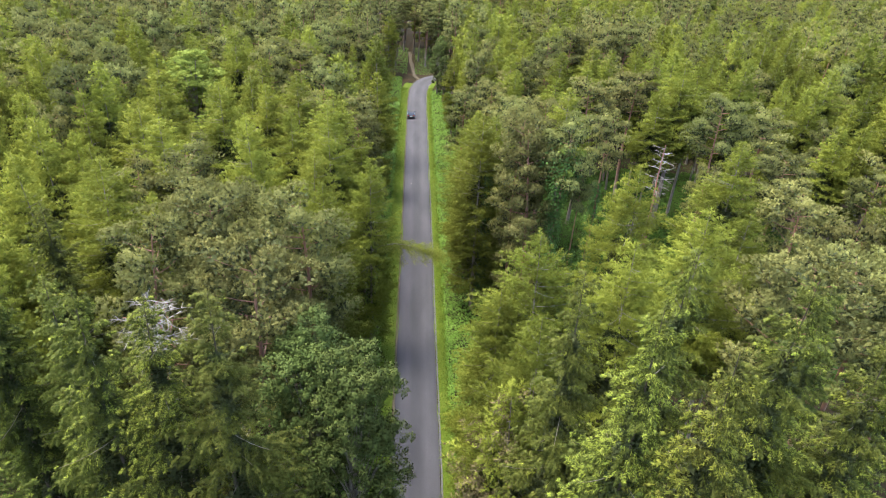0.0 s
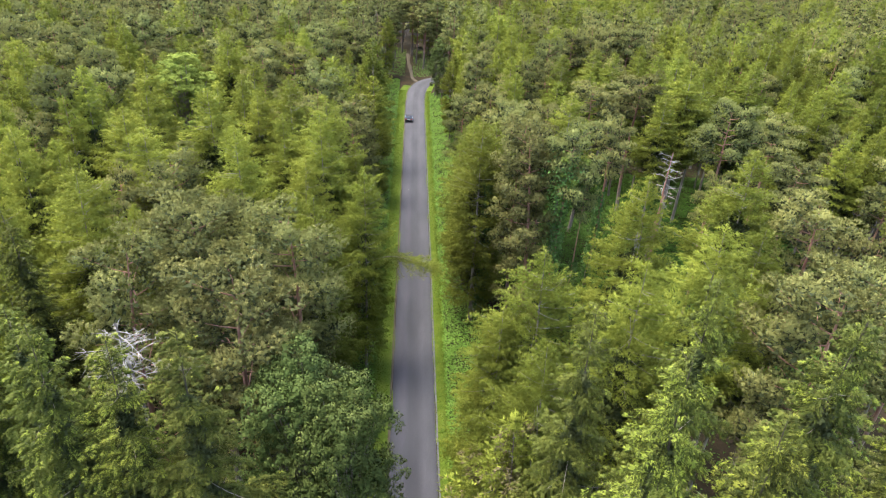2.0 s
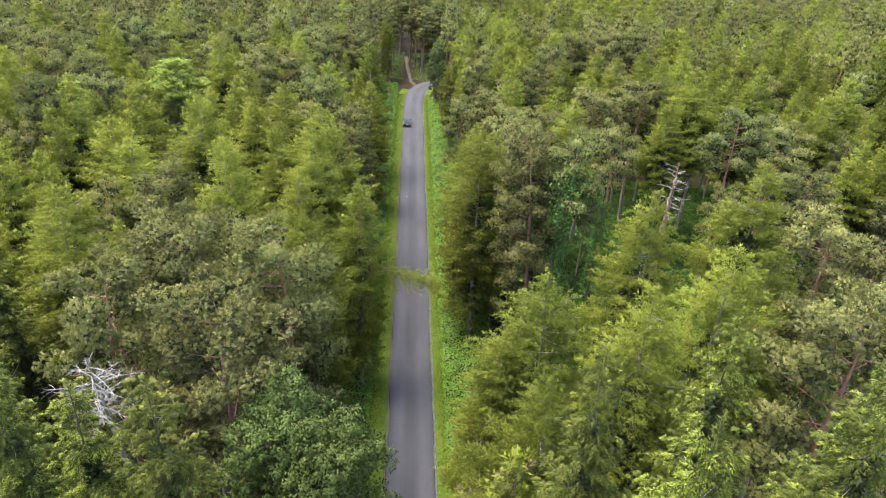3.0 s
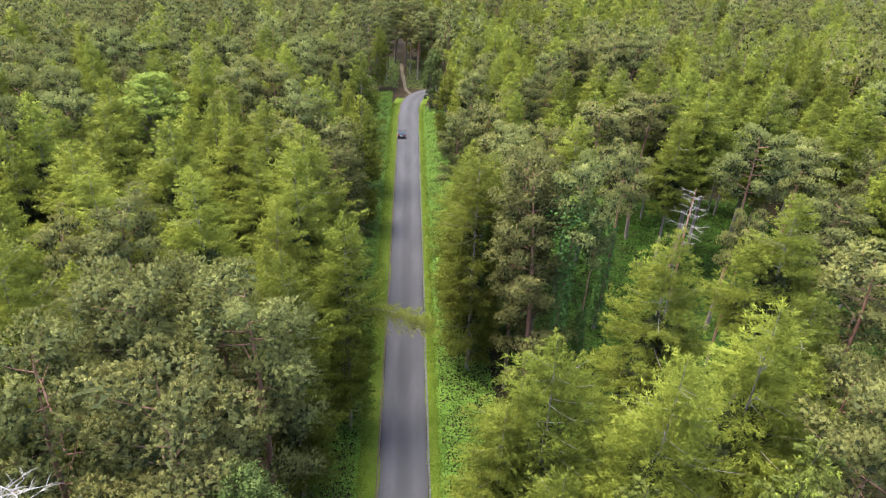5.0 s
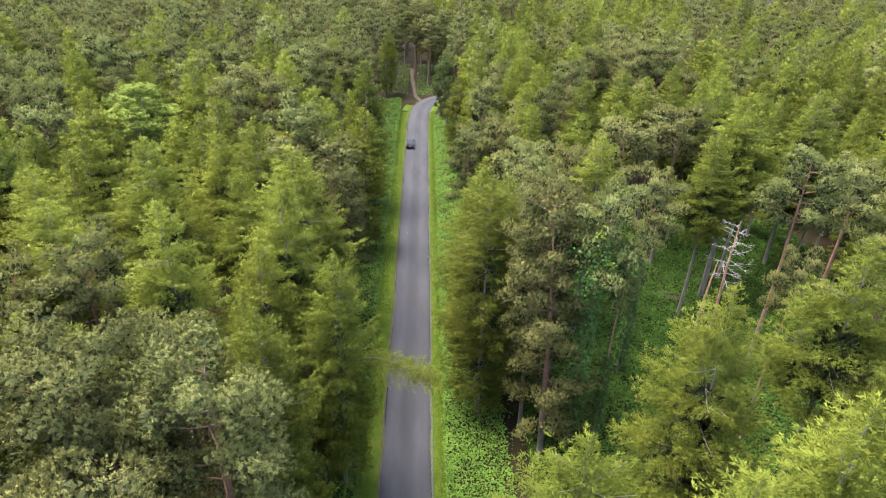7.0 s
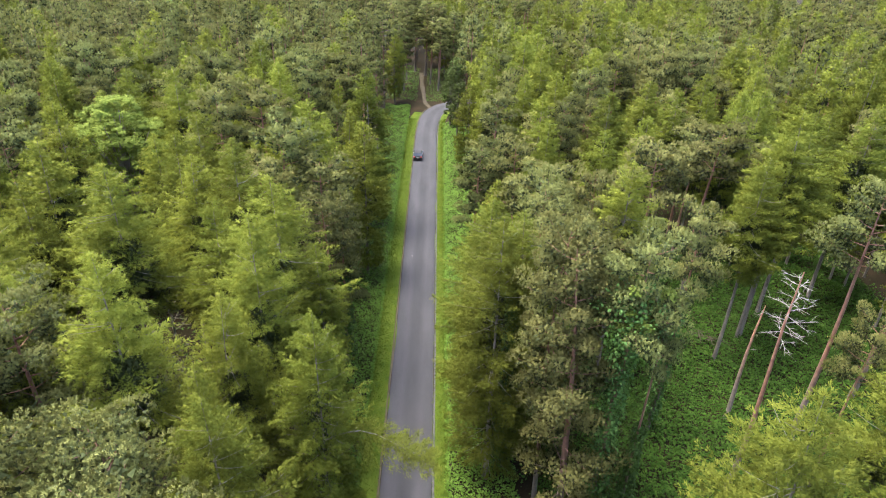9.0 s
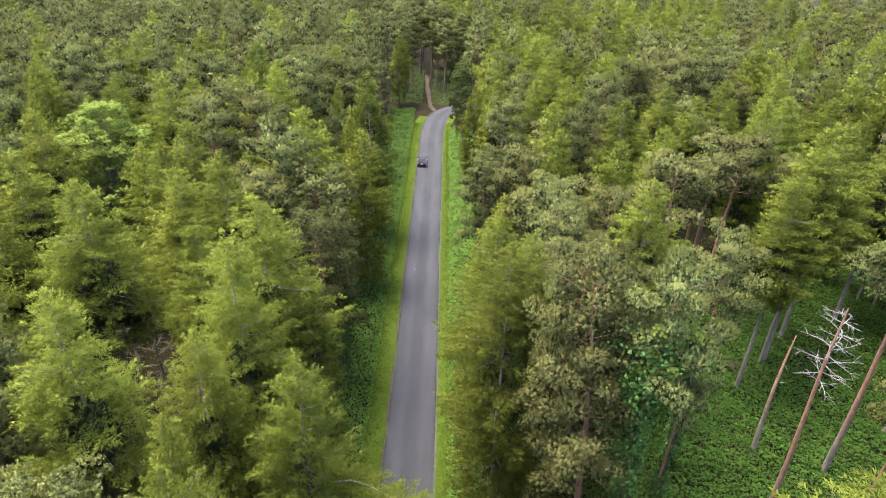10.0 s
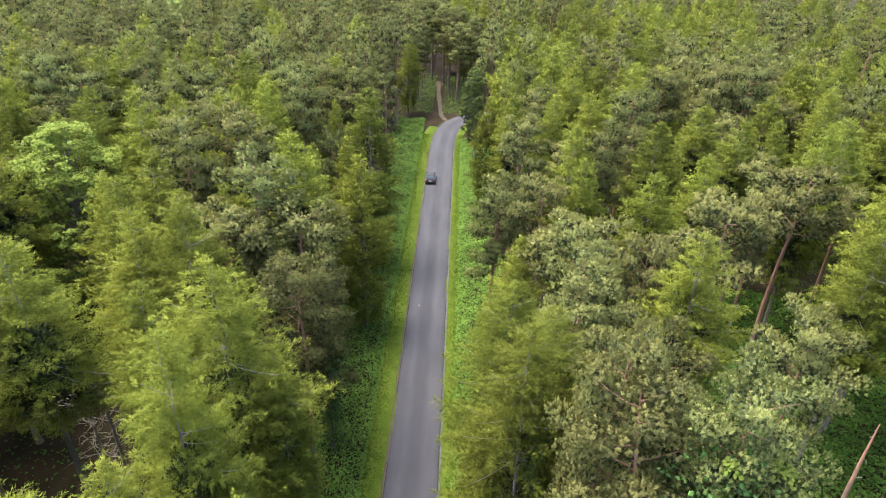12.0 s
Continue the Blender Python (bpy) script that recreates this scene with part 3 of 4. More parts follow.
STAND_LEFT_FAR = [("larch", -10.4, 75.4, 28.0, 1.08), ("larch", -16.0, 77.2, 25.2, 0.75), ("larch", -24.6, 79.3, 27.5, 1.05), ("larch", -16.3, 86.6, 27.2, 0.95), ("larch", -21.1, 87.1, 25.2, 0.95), ("larch", -27.5, 140.0, 21.5, 1.0), ("pine", -23.8, 62.9, 25.6, 0.95),
                  ("larch", -24.2, 91.0, 25.8, 0.9), ("larch", -23.8, 96.2, 26.3, 0.9), ("larch", -29.6, 99.6, 22.6, 0.9), ("broad", -36.4, 105.0, 24.9, 1.45),
                  ("pine", -8.4, 85.0, 22.8, 0.85), ("pine", -9.6, 94.2, 22.8, 1.15), ("pine", -7.4, 88.7, 21.5, 0.75), ("larch", -12.3, 102.6, 26.0, 1.0),
                  ("larch", -7.0, 107.9, 22.0, 0.9), ("larch", -8.4, 122.4, 24.8, 0.95), ("larch", -7.0, 75.2, 23.0, 0.6), ("larch", -35.0, 88.0, 26.0, 1.0)]
STAND_BEND = [("oak", 5.4, 172.5, 13.5, 0.9), ("oak", 6.6, 180.5, 14.0, 0.9), ("oak", 6.9, 165.0, 12.5, 0.9), ("pine", 9.6, 183.0, 19.0, 1.0), ("pine", -7.6, 196.0, 19.0, 1.0),
              ("pine", 2.6, 203.0, 19.0, 1.0), ("pine", 6.4, 207.0, 20.0, 1.0), ("pine", 0.4, 209.0, 20.5, 0.9), ("pine", -6.6, 202.0, 19.0, 1.0), ("pine", -6.4, 212.0, 20.0, 1.0),
              ("pine", -1.2, 219.0, 21.0, 1.1), ("pine", -4.4, 223.0, 21.0, 1.1), ("larch", -8.4, 191.0, 18.0, 0.9), ("pine", 2.8, 214.0, 21.0, 1.1)]
STAND_RIGHT_FAR = [("pine", 7.6, 105.3, 20.5, 1.0), ("pine", 9.8, 112.2, 25.4, 0.95), ("pine", 16.4, 116.3, 21.5, 0.95), ("larch", 23.6, 109.1, 26.2, 1.0), ("larch", 26.6, 102.9, 25.3, 0.85), ("larch", 43.6, 111.0, 26.8, 1.0),
                   ("larch", 31.1, 118.7, 25.4, 1.0), ("pine", 26.0, 126.4, 24.2, 1.0), ("larch", 50.3, 128.0, 25.6, 1.0), ("larch", 54.3, 119.8, 24.4, 1.0),
                   ("larch", 56.3, 125.0, 26.0, 0.9), ("larch", 18.4, 140.5, 21.8, 1.0), ("larch", 22.2, 147.0, 20.6, 1.0), ("larch", 32.0, 145.3, 23.4, 1.0)]

# ---------------------------------------------------------------- ground, road, verges


def sheet(name, xs, ys, z, mat):
    """A grid over the plan; z(x, y) gives its height."""
    gx, gy = np.meshgrid(xs, ys)
    v = np.stack([gx.ravel(), gy.ravel(), z(gx, gy).ravel()], axis=1)
    w = len(xs)
    i = (np.arange(len(ys) - 1)[:, None] * w + np.arange(w - 1)[None]).ravel()
    return new(name, make_mesh(name, v, np.stack([i, i + 1, i + w + 1, i + w], axis=1), [mat], smooth=True))


axis = np.concatenate([np.linspace(-3000, -240, 12), np.linspace(-220, -42, 60), np.linspace(-40, 40, 81), np.linspace(42, 220, 60), np.linspace(240, 3000, 12)])
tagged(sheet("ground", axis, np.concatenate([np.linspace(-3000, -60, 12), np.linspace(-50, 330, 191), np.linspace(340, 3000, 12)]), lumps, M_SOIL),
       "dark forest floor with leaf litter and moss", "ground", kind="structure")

ROAD_LINE = [(0, -60), (0, 0), (0, 60), (0, 120), (0, 158), (0.05, 168), (0.35, 176), (1.3, 183), (3.8, 188.5), (8.6, 192.5), (15.0, 195.5), (26.0, 198.5), (42.0, 200)]
TRACK_LINE = [(1.2, 186.0), (-0.6, 191.5), (-1.2, 199), (-1.7, 206), (-2.1, 213), (-2.4, 222)]


def smooth_line(pts, step):
    """Evenly spaced points on a smooth line through pts."""
    p = np.array(pts, float)
    out = []
    for i in range(len(p) - 1):
        p0, p1, p2, p3 = p[max(i - 1, 0)], p[i], p[i + 1], p[min(i + 2, len(p) - 1)]
        m1, m2 = (p2 - p0) / 2, (p3 - p1) / 2
        if np.linalg.norm(p2 - p1) > 30:
            m1 = m2 = p2 - p1
        n = max(2, int(np.linalg.norm(p2 - p1) / step))
        t = np.linspace(0, 1, n, endpoint=False)[:, None]
        out.append((2 * t**3 - 3 * t**2 + 1) * p1 + (t**3 - 2 * t**2 + t) * m1 + (-2 * t**3 + 3 * t**2) * p2 + (t**3 - t**2) * m2)
    return np.concatenate(out + [p[-1:]])


def ribbon(name, line, offsets, heights, mat, ragged=0.0):
    """A strip along a line: offsets across it and a height for each."""
    t = unit(np.gradient(line, axis=0))
    nrm = np.stack([t[:, 1], -t[:, 0]], axis=1)
    offs = np.repeat(np.array(offsets, float)[None], len(line), axis=0)
    if ragged:
        r = np.random.default_rng(3)
        soft = np.exp(-np.linspace(-2, 2, 13) ** 2)
        for side in (0, -1):
            offs[:, side] += np.convolve(r.normal(0, ragged, len(line) + 12), soft / soft.sum() * 2, "valid")
    xy = line[:, None] + nrm[:, None] * offs[:, :, None]
    z = np.repeat(np.array(heights, float)[None], len(line), axis=0)
    v = np.concatenate([xy, z[:, :, None]], axis=2).reshape(-1, 3)
    w = len(offsets)
    i = (np.arange(len(line) - 1)[:, None] * w + np.arange(w - 1)[None]).ravel()
    me = make_mesh(name, v, np.stack([i, i + 1, i + w + 1, i + w], axis=1), [mat], smooth=True)
    uv = me.uv_layers.new(name="across")
    u = np.linspace(0, 1, w)
    idx = np.empty(len(me.loops), dtype=np.int32)
    me.loops.foreach_get("vertex_index", idx)
    uv.data.foreach_set("uv", np.stack([u[idx % w], (idx // w) * 0.5], axis=1).astype(np.float32).ravel())
    return new(name, me)


road_pts = smooth_line(ROAD_LINE, 0.6)
track_pts = smooth_line(TRACK_LINE, 0.6)
tagged(ribbon("road", road_pts, np.linspace(-2.42, 2.64, 13), [-0.12, 0.03, 0.045, 0.055, 0.06, 0.065, 0.065, 0.065, 0.06, 0.055, 0.045, 0.03, -0.12], M_ASPHALT, 0.03),
       "narrow grey worn tarmac lane with pale wheel tracks", "road", kind="structure")
tagged(ribbon("verge_west", road_pts[road_pts[:, 1] < 183], [-4.6, -4.0, -3.2, -2.5, -2.3], [0.02, 0.07, 0.06, 0.03, -0.03], M_VERGE, 0.15),
       "mown yellow-green grass verge beside the lane", "verge", kind="structure")
tagged(ribbon("verge_east", road_pts, [2.5, 2.72, 3.0, 3.5, 4.0], [-0.03, 0.03, 0.06, 0.07, 0.02], M_VERGE, 0.1),
       "mown yellow-green grass verge beside the lane", "verge", kind="structure")
tagged(ribbon("road_edge", road_pts[road_pts[:, 1] < 186], [-2.52, -2.45, -2.36, -2.28], [0.0, 0.05, 0.058, 0.0], M_DIRT, 0.04),
       "brown earth and grit along the tarmac's edge", "road edge", kind="structure")
tagged(ribbon("road_edge", road_pts[road_pts[:, 1] < 186], [2.5, 2.56, 2.64, 2.72], [0.0, 0.046, 0.05, 0.0], M_GRIT, 0.02),
       "pale grit washed along the tarmac's edge", "road edge", kind="structure")
tagged(ribbon("track", track_pts, np.linspace(-0.6, 0.6, 7), [-0.1, 0.03, 0.02, 0.05, 0.02, 0.03, -0.1], M_DIRT, 0.15),
       "dark earth forest track leaving the lane's bend", "track", kind="structure")

# ---------------------------------------------------------------- planting
CLEARING = [(14, 57, 26, 80), (24, 58, 48, 101), (20, 74, 30, 88)]


def open_ground(x, y):
    if any(a < x < c and b < y < d for a, b, c, d in CLEARING):
        return True
    if math.hypot(x + 36.4, y - 105.5) < 5.5:
        return True
    if 3 < x < 16.5 and 44 < y < 66:
        return True
    if 64 < y < 98 and abs(x + 18.5 + (y - 73) * 0.58) < 5.2:
        return True
    if y < 192 and -9.4 < x < 7.6:
        return True
    if 158 < y < 205 and abs(x) < 40:
        k = np.argmin(np.hypot(road_pts[:, 0] - x, road_pts[:, 1] - y))
        if math.hypot(road_pts[k, 0] - x, road_pts[k, 1] - y) < 5.5:
            return True
    if 186 <= y < 201 and -4.0 < x + 2 < 5.5:
        return True
    if -125 < x < -62 and y > 232 and abs(x + 92 - (y - 250) * 0.25) < 26:
        return True
    return 186 <= y < 212 and abs(x + 2.4) < 2.2


spots = []
count = {}
for stand in (STAND_SPRUCE, STAND_NEAR_RIGHT, STAND_RIGHT, STAND_LEFT, STAND_LEFT_FAR, STAND_RIGHT_FAR, STAND_BEND):
    for kind, x, y, h, wide in stand:
        count[kind] = count.get(kind, 0) + 1
        near = 0 if y < 88 and abs(x) < 46 or kind == "broad" else 1
        shape = 0 if abs(x) < 9.5 else 2 if 13 < x < 48 and 57 < y < 101 else 1 + count[kind] % 2
        if kind == "pine":
            shape = 2 if 13 < x < 48 and 57 < y < 101 else count[kind] % 2
        if kind in ("spruce", "oak", "broad"):
            shape = count[kind] % 2
        if kind == "spruce":
            shape = 1 if (x, y) in ((7.4, 26.4), (-21.5, 33.0), (-10.1, 25.9)) else 0 if 0 < x < 10 or x == -13.3 else 2
        if (x, y) in ((13.0, 66.0), (11.4, 69.2)):
            shape = 3 if x > 12 else 0
        if (x, y) == (-24.6, 79.3):
            shape = 2
        made = plant(kind, near, shape, x, y, h, wide, LABELS[kind], kind + " trees of the forest", (-2.4, -0.4) if (x, y) == (13.0, 66.0) else (0, 0))
        if (x, y) == (-5.4, 62.8):
            LEANING = made
        spots.append((x, y))


def patch(x, y):
    """How far the larches prevail here, 0 to 1."""
    return 0.5 + 0.5 * noise.noise(Vector((x * 0.022 + 3.1, y * 0.022, 0.4))) + 0.25 * noise.noise(Vector((x * 0.07, y * 0.07, 5.0)))


fill = []
step = 5.4
taken = np.array(spots)
for iy in range(int(268 / step)):
    for ix in range(-60, 61):
        x = (ix + (0.5 if iy % 2 else 0) + RNG.uniform(-0.36, 0.36)) * step
        y = 6 + (iy + RNG.uniform(-0.36, 0.36)) * step
        u = RNG.uniform(0, 1, 4)
        if abs(x) > 0.72 * (y + 4) + 9 or open_ground(x, y):
            continue
        gap = np.min(np.hypot(taken[:, 0] - x, taken[:, 1] - y))
        if gap < (8.0 if y < 40 else 4.6) or y < 13 and abs(x) < 9 or u[3] > 0.97:
            continue
        fill.append((x, y, *u, min(1.0, max(0.0, (8.5 - gap) / 3.5)) if y < 130 else 0.0))
fill.sort(key=lambda f: math.hypot(f[0], f[1] - 25))

far = []
for x, y, u0, u1, u2, u3, under in fill:
    l = patch(x, y) + (0.12 if 50 < y < 125 else 0) - (0.38 if x < -5 and y > 120 else 0)
    kind = "larch" if u0 < l else "pine"
    if y < 36 and u1 < 0.75:
        kind = "spruce"
    elif u1 > 0.985 and y < 110 and abs(x) > 32:
        kind = "broad"
    top = 27.0 if y < 100 else 27.0 - min(5.0, (y - 100) * 0.06)
    h = top + (u2 - 0.6) * 5.5 - 3.4 * under - (2.0 if abs(x) < 9 else 0) + (3 if kind == "spruce" else 0)
    d = math.hypot(x, y - 22)
    count[kind] = count.get(kind, 0) + 1
    if d < 122 and count[kind] <= 290:
        detail = 0 if d < 38 and abs(x) < 32 and kind != "spruce" else 1
        plant(kind, detail, 0 if abs(x) < 9.5 else 1 + count[kind] % 2, x, y, h, (0.68 + 0.26 * u3) * (0.8 if abs(x) < 13 else 1.0), LABELS[kind], kind + " trees of the forest")
    else:
        far.append((kind, x, y, h, 0.7 + 0.28 * u3, u1))

for root, m in MODELS.values():
    root.matrix_basis = m

# the woods further off: trees mingled, a few hundred to each wood


def far_tree(kind, i):
    """Trunk and crown of a distant tree in one mesh."""
    (trunk, rods, (crown, soft, tip)), bark, twig, leaf = model(kind, 2, 900 + 100 * i)
    n = len(crown)
    tq = trunk[1]
    tri = np.concatenate([threes(n // 3), tq[:, [0, 1, 2]] + n, tq[:, [0, 2, 3]] + n])
    round_off = unit(trunk[0] * np.array([1, 1, 0]) + np.array([1e-4, 0, 0.001]))
    return make_mesh("tree", np.concatenate([crown, trunk[0]]), tri, leaf + [bark], np.concatenate([tip, np.full(len(tq) * 2, len(leaf))]), normals=np.concatenate([soft, round_off]))


FAR_SHAPES = {kind: [far_tree(kind, i) for i in range(6)] for kind in ("larch", "pine")}
for kind in ("larch", "pine"):
    trees = [f for f in far if f[0] == kind]
    for first in range(0, len(trees), 280):
        wood = tagged(new("distant_%s_woods" % kind), "distant %s trees merging into dense woodland" % kind, "forest", kind="stuff")
        for j, (k, x, y, h, wide, u) in enumerate(trees[first:first + 280]):
            s = h / BUILT[kind]
            part("tree", FAR_SHAPES[kind][(j * 5 + int(u * 97)) % 6], wood).matrix_basis = Matrix.LocRotScale((x, y, float(lumps(np.array(x), np.array(y)))), Euler((0, 0, u * 40)), (s * wide, s * wide, s))

# ---------------------------------------------------------------- undergrowth


def scatter(name, x, y, size, mat, label, category, tall=0.5, flat=0.7):
    k = len(x)
    p = np.stack([x, y, lumps(x, y) + RNG.uniform(0.02, 1, k) ** 1.5 * tall], axis=1)
    d = RNG.normal(0, 1, (k, 3)) * np.array([1, 1, 0.35])
    up = RNG.normal(0, 1 - flat, (k, 3)) + np.array([0, 0, 1.0])
    lng = size * RNG.uniform(0.6, 1.4, k)
    v = kites(p, d, up, lng, lng * RNG.uniform(0.5, 0.8, k))
    return tagged(new(name, make_mesh(name, v, fours(k), [mat])), label, category, kind="stuff")


def mounded(x, y):
    """Bramble stands in mounds with hollows between."""
    return 0.55 + 0.45 * np.sin(x * 1.3 + np.sin(y * 0.9)) * np.sin(y * 1.1 + np.sin(x * 0.8))


def brambles(name, x, y, label, mat=None, leaf=0.2):
    k = len(x)
    top = (0.35 + 0.75 * mounded(x, y)) * np.clip((np.abs(x) - 3.4) / 1.6, 0.15, 1)
    p = np.stack([x, y, lumps(x, y) + top * RNG.uniform(0.35, 1, k)], axis=1)
    d = RNG.normal(0, 1, (k, 3)) * np.array([1, 1, 0.4])
    up = RNG.normal(0, 0.4, (k, 3)) + np.array([0, 0, 1.0])
    lng = leaf * RNG.uniform(0.6, 1.5, k)
    v = kites(p, d, up, lng, lng * RNG.uniform(0.55, 0.85, k))
    return tagged(new(name, make_mesh(name, v, fours(k), [mat or M_BRAMBLE])), label, "undergrowth", kind="stuff")


n = 60000
brambles("bramble_bank", -4.3 - RNG.uniform(0, 1, n) ** 1.3 * 6.5, RNG.uniform(38, 188, n), "dense green bank of nettles and brambles beside the verge", M_NETTLE_LIT)
brambles("bramble_bank", 3.7 + RNG.uniform(0, 1, n) ** 1.3 * 6.5, RNG.uniform(38, 175, n), "dense green bank of nettles and brambles beside the verge", M_NETTLE_LIT)
n = 9000
brambles("bramble_bank", np.concatenate([RNG.uniform(-11, -2.9, n // 2), RNG.uniform(-0.6, 9, n // 2)]), RNG.uniform(193, 228, n // 2 * 2), "rough green growth round the end of the lane", M_NETTLE_LIT)
n = 150000
brambles("bramble_thicket", RNG.uniform(12, 58, n), RNG.uniform(54, 112, n), "low deep green bramble covering the clearing floor", None, 0.25)
n = 36000
scatter("woodland_undergrowth", RNG.choice([-1.0, 1.0], n) * RNG.uniform(6, 60, n), RNG.uniform(12, 130, n), 0.3, M_BRAMBLE, "scattered bracken and seedlings under the trees", "undergrowth", 0.7)
n = 26000
for sgn in (-1, 1):
    x = sgn * (2.33 + RNG.uniform(0, 1, n) ** 0.8 * (2.2 if sgn < 0 else 1.6))
    y = RNG.uniform(38, 178, n)
    sway = np.interp(y, road_pts[:, 1], road_pts[:, 0])
    k = n
    p = np.stack([x + sway, y, np.full(k, 0.02)], axis=1)
    d = RNG.normal(0, 0.55, (k, 3)) + np.array([0, 0, 1.0])
    up = RNG.normal(0, 1, (k, 3))
    lng = 0.16 * RNG.uniform(0.5, 1.5, k) * (0.6 + 0.8 * (np.abs(x) - 2.35) / 2.2)
    v = kites(p, d, up, lng, lng * 0.45)
    tagged(new("grass", make_mesh("grass", v, fours(k), [M_GRASS])), "short sunlit grass tufts on the verge", "grass", kind="stuff")

# ---------------------------------------------------------------- dead trees


def snag(name, x, y, h, r0, limbs, reach, lean, label, bare_from, mats, seed):
    """A dead standing tree: bleached stem and broken crooked limbs."""
    r = np.random.default_rng(seed)
    root = new(name)
    base = float(lumps(np.array(x), np.array(y)))
    h -= base
    root.matrix_basis = pose(x, y, base, lean[0], lean[1], 0)
    v, q = stem(r, h, r0, 0.35, 8, 0.04)
    part("trunk", make_mesh("trunk", v, q, [mats[0]], smooth=True), root, "")
    rods = []
    for i in range(limbs):
        z = h * (bare_from + (0.985 - bare_from) * (i + r.uniform(0, 1)) / limbs)
        az = i * 2.4 + r.uniform(-0.6, 0.6)
        ln = reach * r.uniform(0.35, 1.0) * (1.15 - 0.5 * z / h)
        o = np.array([math.cos(az), math.sin(az), 0])
        sd = np.array([-o[1], o[0], 0])
        ss = np.linspace(0, 1, 5)
        q = o[None] * (ln * ss)[:, None] + sd[None] * (r.uniform(-0.5, 0.5) * ln * ss**2)[:, None]
        q[:, 2] = z + ln * (r.uniform(-0.3, 0.35) * ss + r.uniform(-0.25, 0.3) * ss**2)
        rods.append(tube(q, 0.008 + 0.026 * (1 - ss) * min(1, ln / 2), 4))
        for _ in range(6):
            s0 = r.integers(1, 4)
            a = q[s0]
            dd = unit(o + sd * r.uniform(-1.2, 1.2) + np.array([0, 0, r.uniform(-0.6, 0.6)]))
            b = a + dd * ln * r.uniform(0.2, 0.45)
            rods.append(tube(np.stack([a, (a + b) / 2 + np.array([0, 0, 0.06]), b]), np.array([0.016, 0.012, 0.005]), 3))
    v, q = joined(rods)
    tagged(part("branch_mass", make_mesh("branch_mass", v, q, [mats[1]], smooth=True), root, "bleached bare crooked branches"), kind="stuff")
    return tagged(root, label, "dead tree")


snag("dead_tree", 27.0, 67.6, 25.8, 0.2, 26, 3.6, (0, 0), "dead pine with bleached bare branches above brambles", 0.72, (M_PINEBARK, M_DEAD), 3)
snag("dead_tree", -15.6, 31.6, 29.2, 0.22, 44, 3.6, (0, 0), "dead white-branched tree among dark spruces", 0.86, (M_BARK, M_DEAD), 5)
snag("dead_tree", 30.6, 76.4, 16.2, 0.2, 5, 0.8, (-8, 6), "broken leaning bare trunk in the bramble clearing", 0.6, (M_PINEBARK, M_TWIG), 8)

# added thin stems that carry the dead lower branches of the shaded larches
snag("dead_tree", -23.2, 82.0, 15.5, 0.13, 46, 2.6, (0, 0), "bare grey dead lower branches of a shaded larch, on an added thin stem", 0.12, (M_BARK, M_TWIG), 11)
snag("dead_tree", -26.6, 84.6, 13.0, 0.12, 40, 2.4, (3, -4), "bare grey dead lower branches of a shaded larch, on an added thin stem", 0.15, (M_BARK, M_TWIG), 13)


def withered(x, y, h, alive, label):
    """A conifer that is dying or died standing: drooping brown sprays, with green left on some boughs."""
    r = np.random.default_rng(17)
    trunk, rods, crown = conifer(r, 27.0, 4.6, 0.2, 1, "larch")
    v, nrm, mat = crown
    c = v[::3]
    bough = np.sin(np.arctan2(c[:, 1], c[:, 0]) * 2 + c[:, 2] * 0.9) + np.sin(c[:, 2] * 2.1 + 1) + r.normal(0, 0.35, len(c)) + (c[:, 2] - 18) / 6
    mat = np.where((mat == 0) & (bough > np.quantile(bough, 1 - alive)), 2, mat)
    root = new("dead_tree")
    part("trunk", make_mesh("trunk", trunk[0], trunk[1], [M_BARK], smooth=True), root)
    tagged(part("branch_mass", make_mesh("branch_mass", rods[0], rods[1], [M_TWIG], smooth=True), root), kind="stuff")
    part("crown", crown_mesh("crown", (v, nrm, mat), "larch", [M_BROWN, M_OLD_SHADE, M_LARCH]), root, "brown dead needles")
    s = h / 27.0
    root.matrix_basis = Matrix.LocRotScale((x, y, float(lumps(np.array(x), np.array(y)))), None, (s * 0.95, s * 0.95, s))
    return tagged(root, label, "dead tree")


withered(-7.3, 63.5, 11.0, 0.05, "brown withered young conifer beside the verge")
withered(5.6, 32.0, 22.5, 0.36, "half-withered brown conifer between the spruces and the verge")

# ---------------------------------------------------------------- ivy on stems


def ivy(x, y, h, r0, label, spread=0.35, seed=1, bushy=0.0):
    """Ivy sleeve hugging a stem."""
    r = np.random.default_rng(seed)
    k = int(h * 130)
    z = r.uniform(0.1, 1, k) * h
    az = r.uniform(0, 6.283, k)
    rad = r0 + spread * r.uniform(0.2, 1, k) * (1 - 0.55 * z / h) + bushy * np.exp(-((z / h - 0.9) / 0.14) ** 2) * r.uniform(0, 1, k)
    o = np.stack([np.cos(az), np.sin(az), np.zeros(k)], axis=1)
    p = o * rad[:, None]
    p[:, 2] = z
    d = r.normal(0, 0.6, (k, 3)) + np.array([0, 0, -0.6])
    lng = r.uniform(0.16, 0.34, k)
    v = kites(p + np.array([x, y, float(lumps(np.array(x), np.array(y)))]), d, o + np.array([0, 0, 0.4]), lng, lng * 0.8)
    return tagged(new("ivy", make_mesh("ivy", v, fours(k), [M_IVY])), label, "ivy")


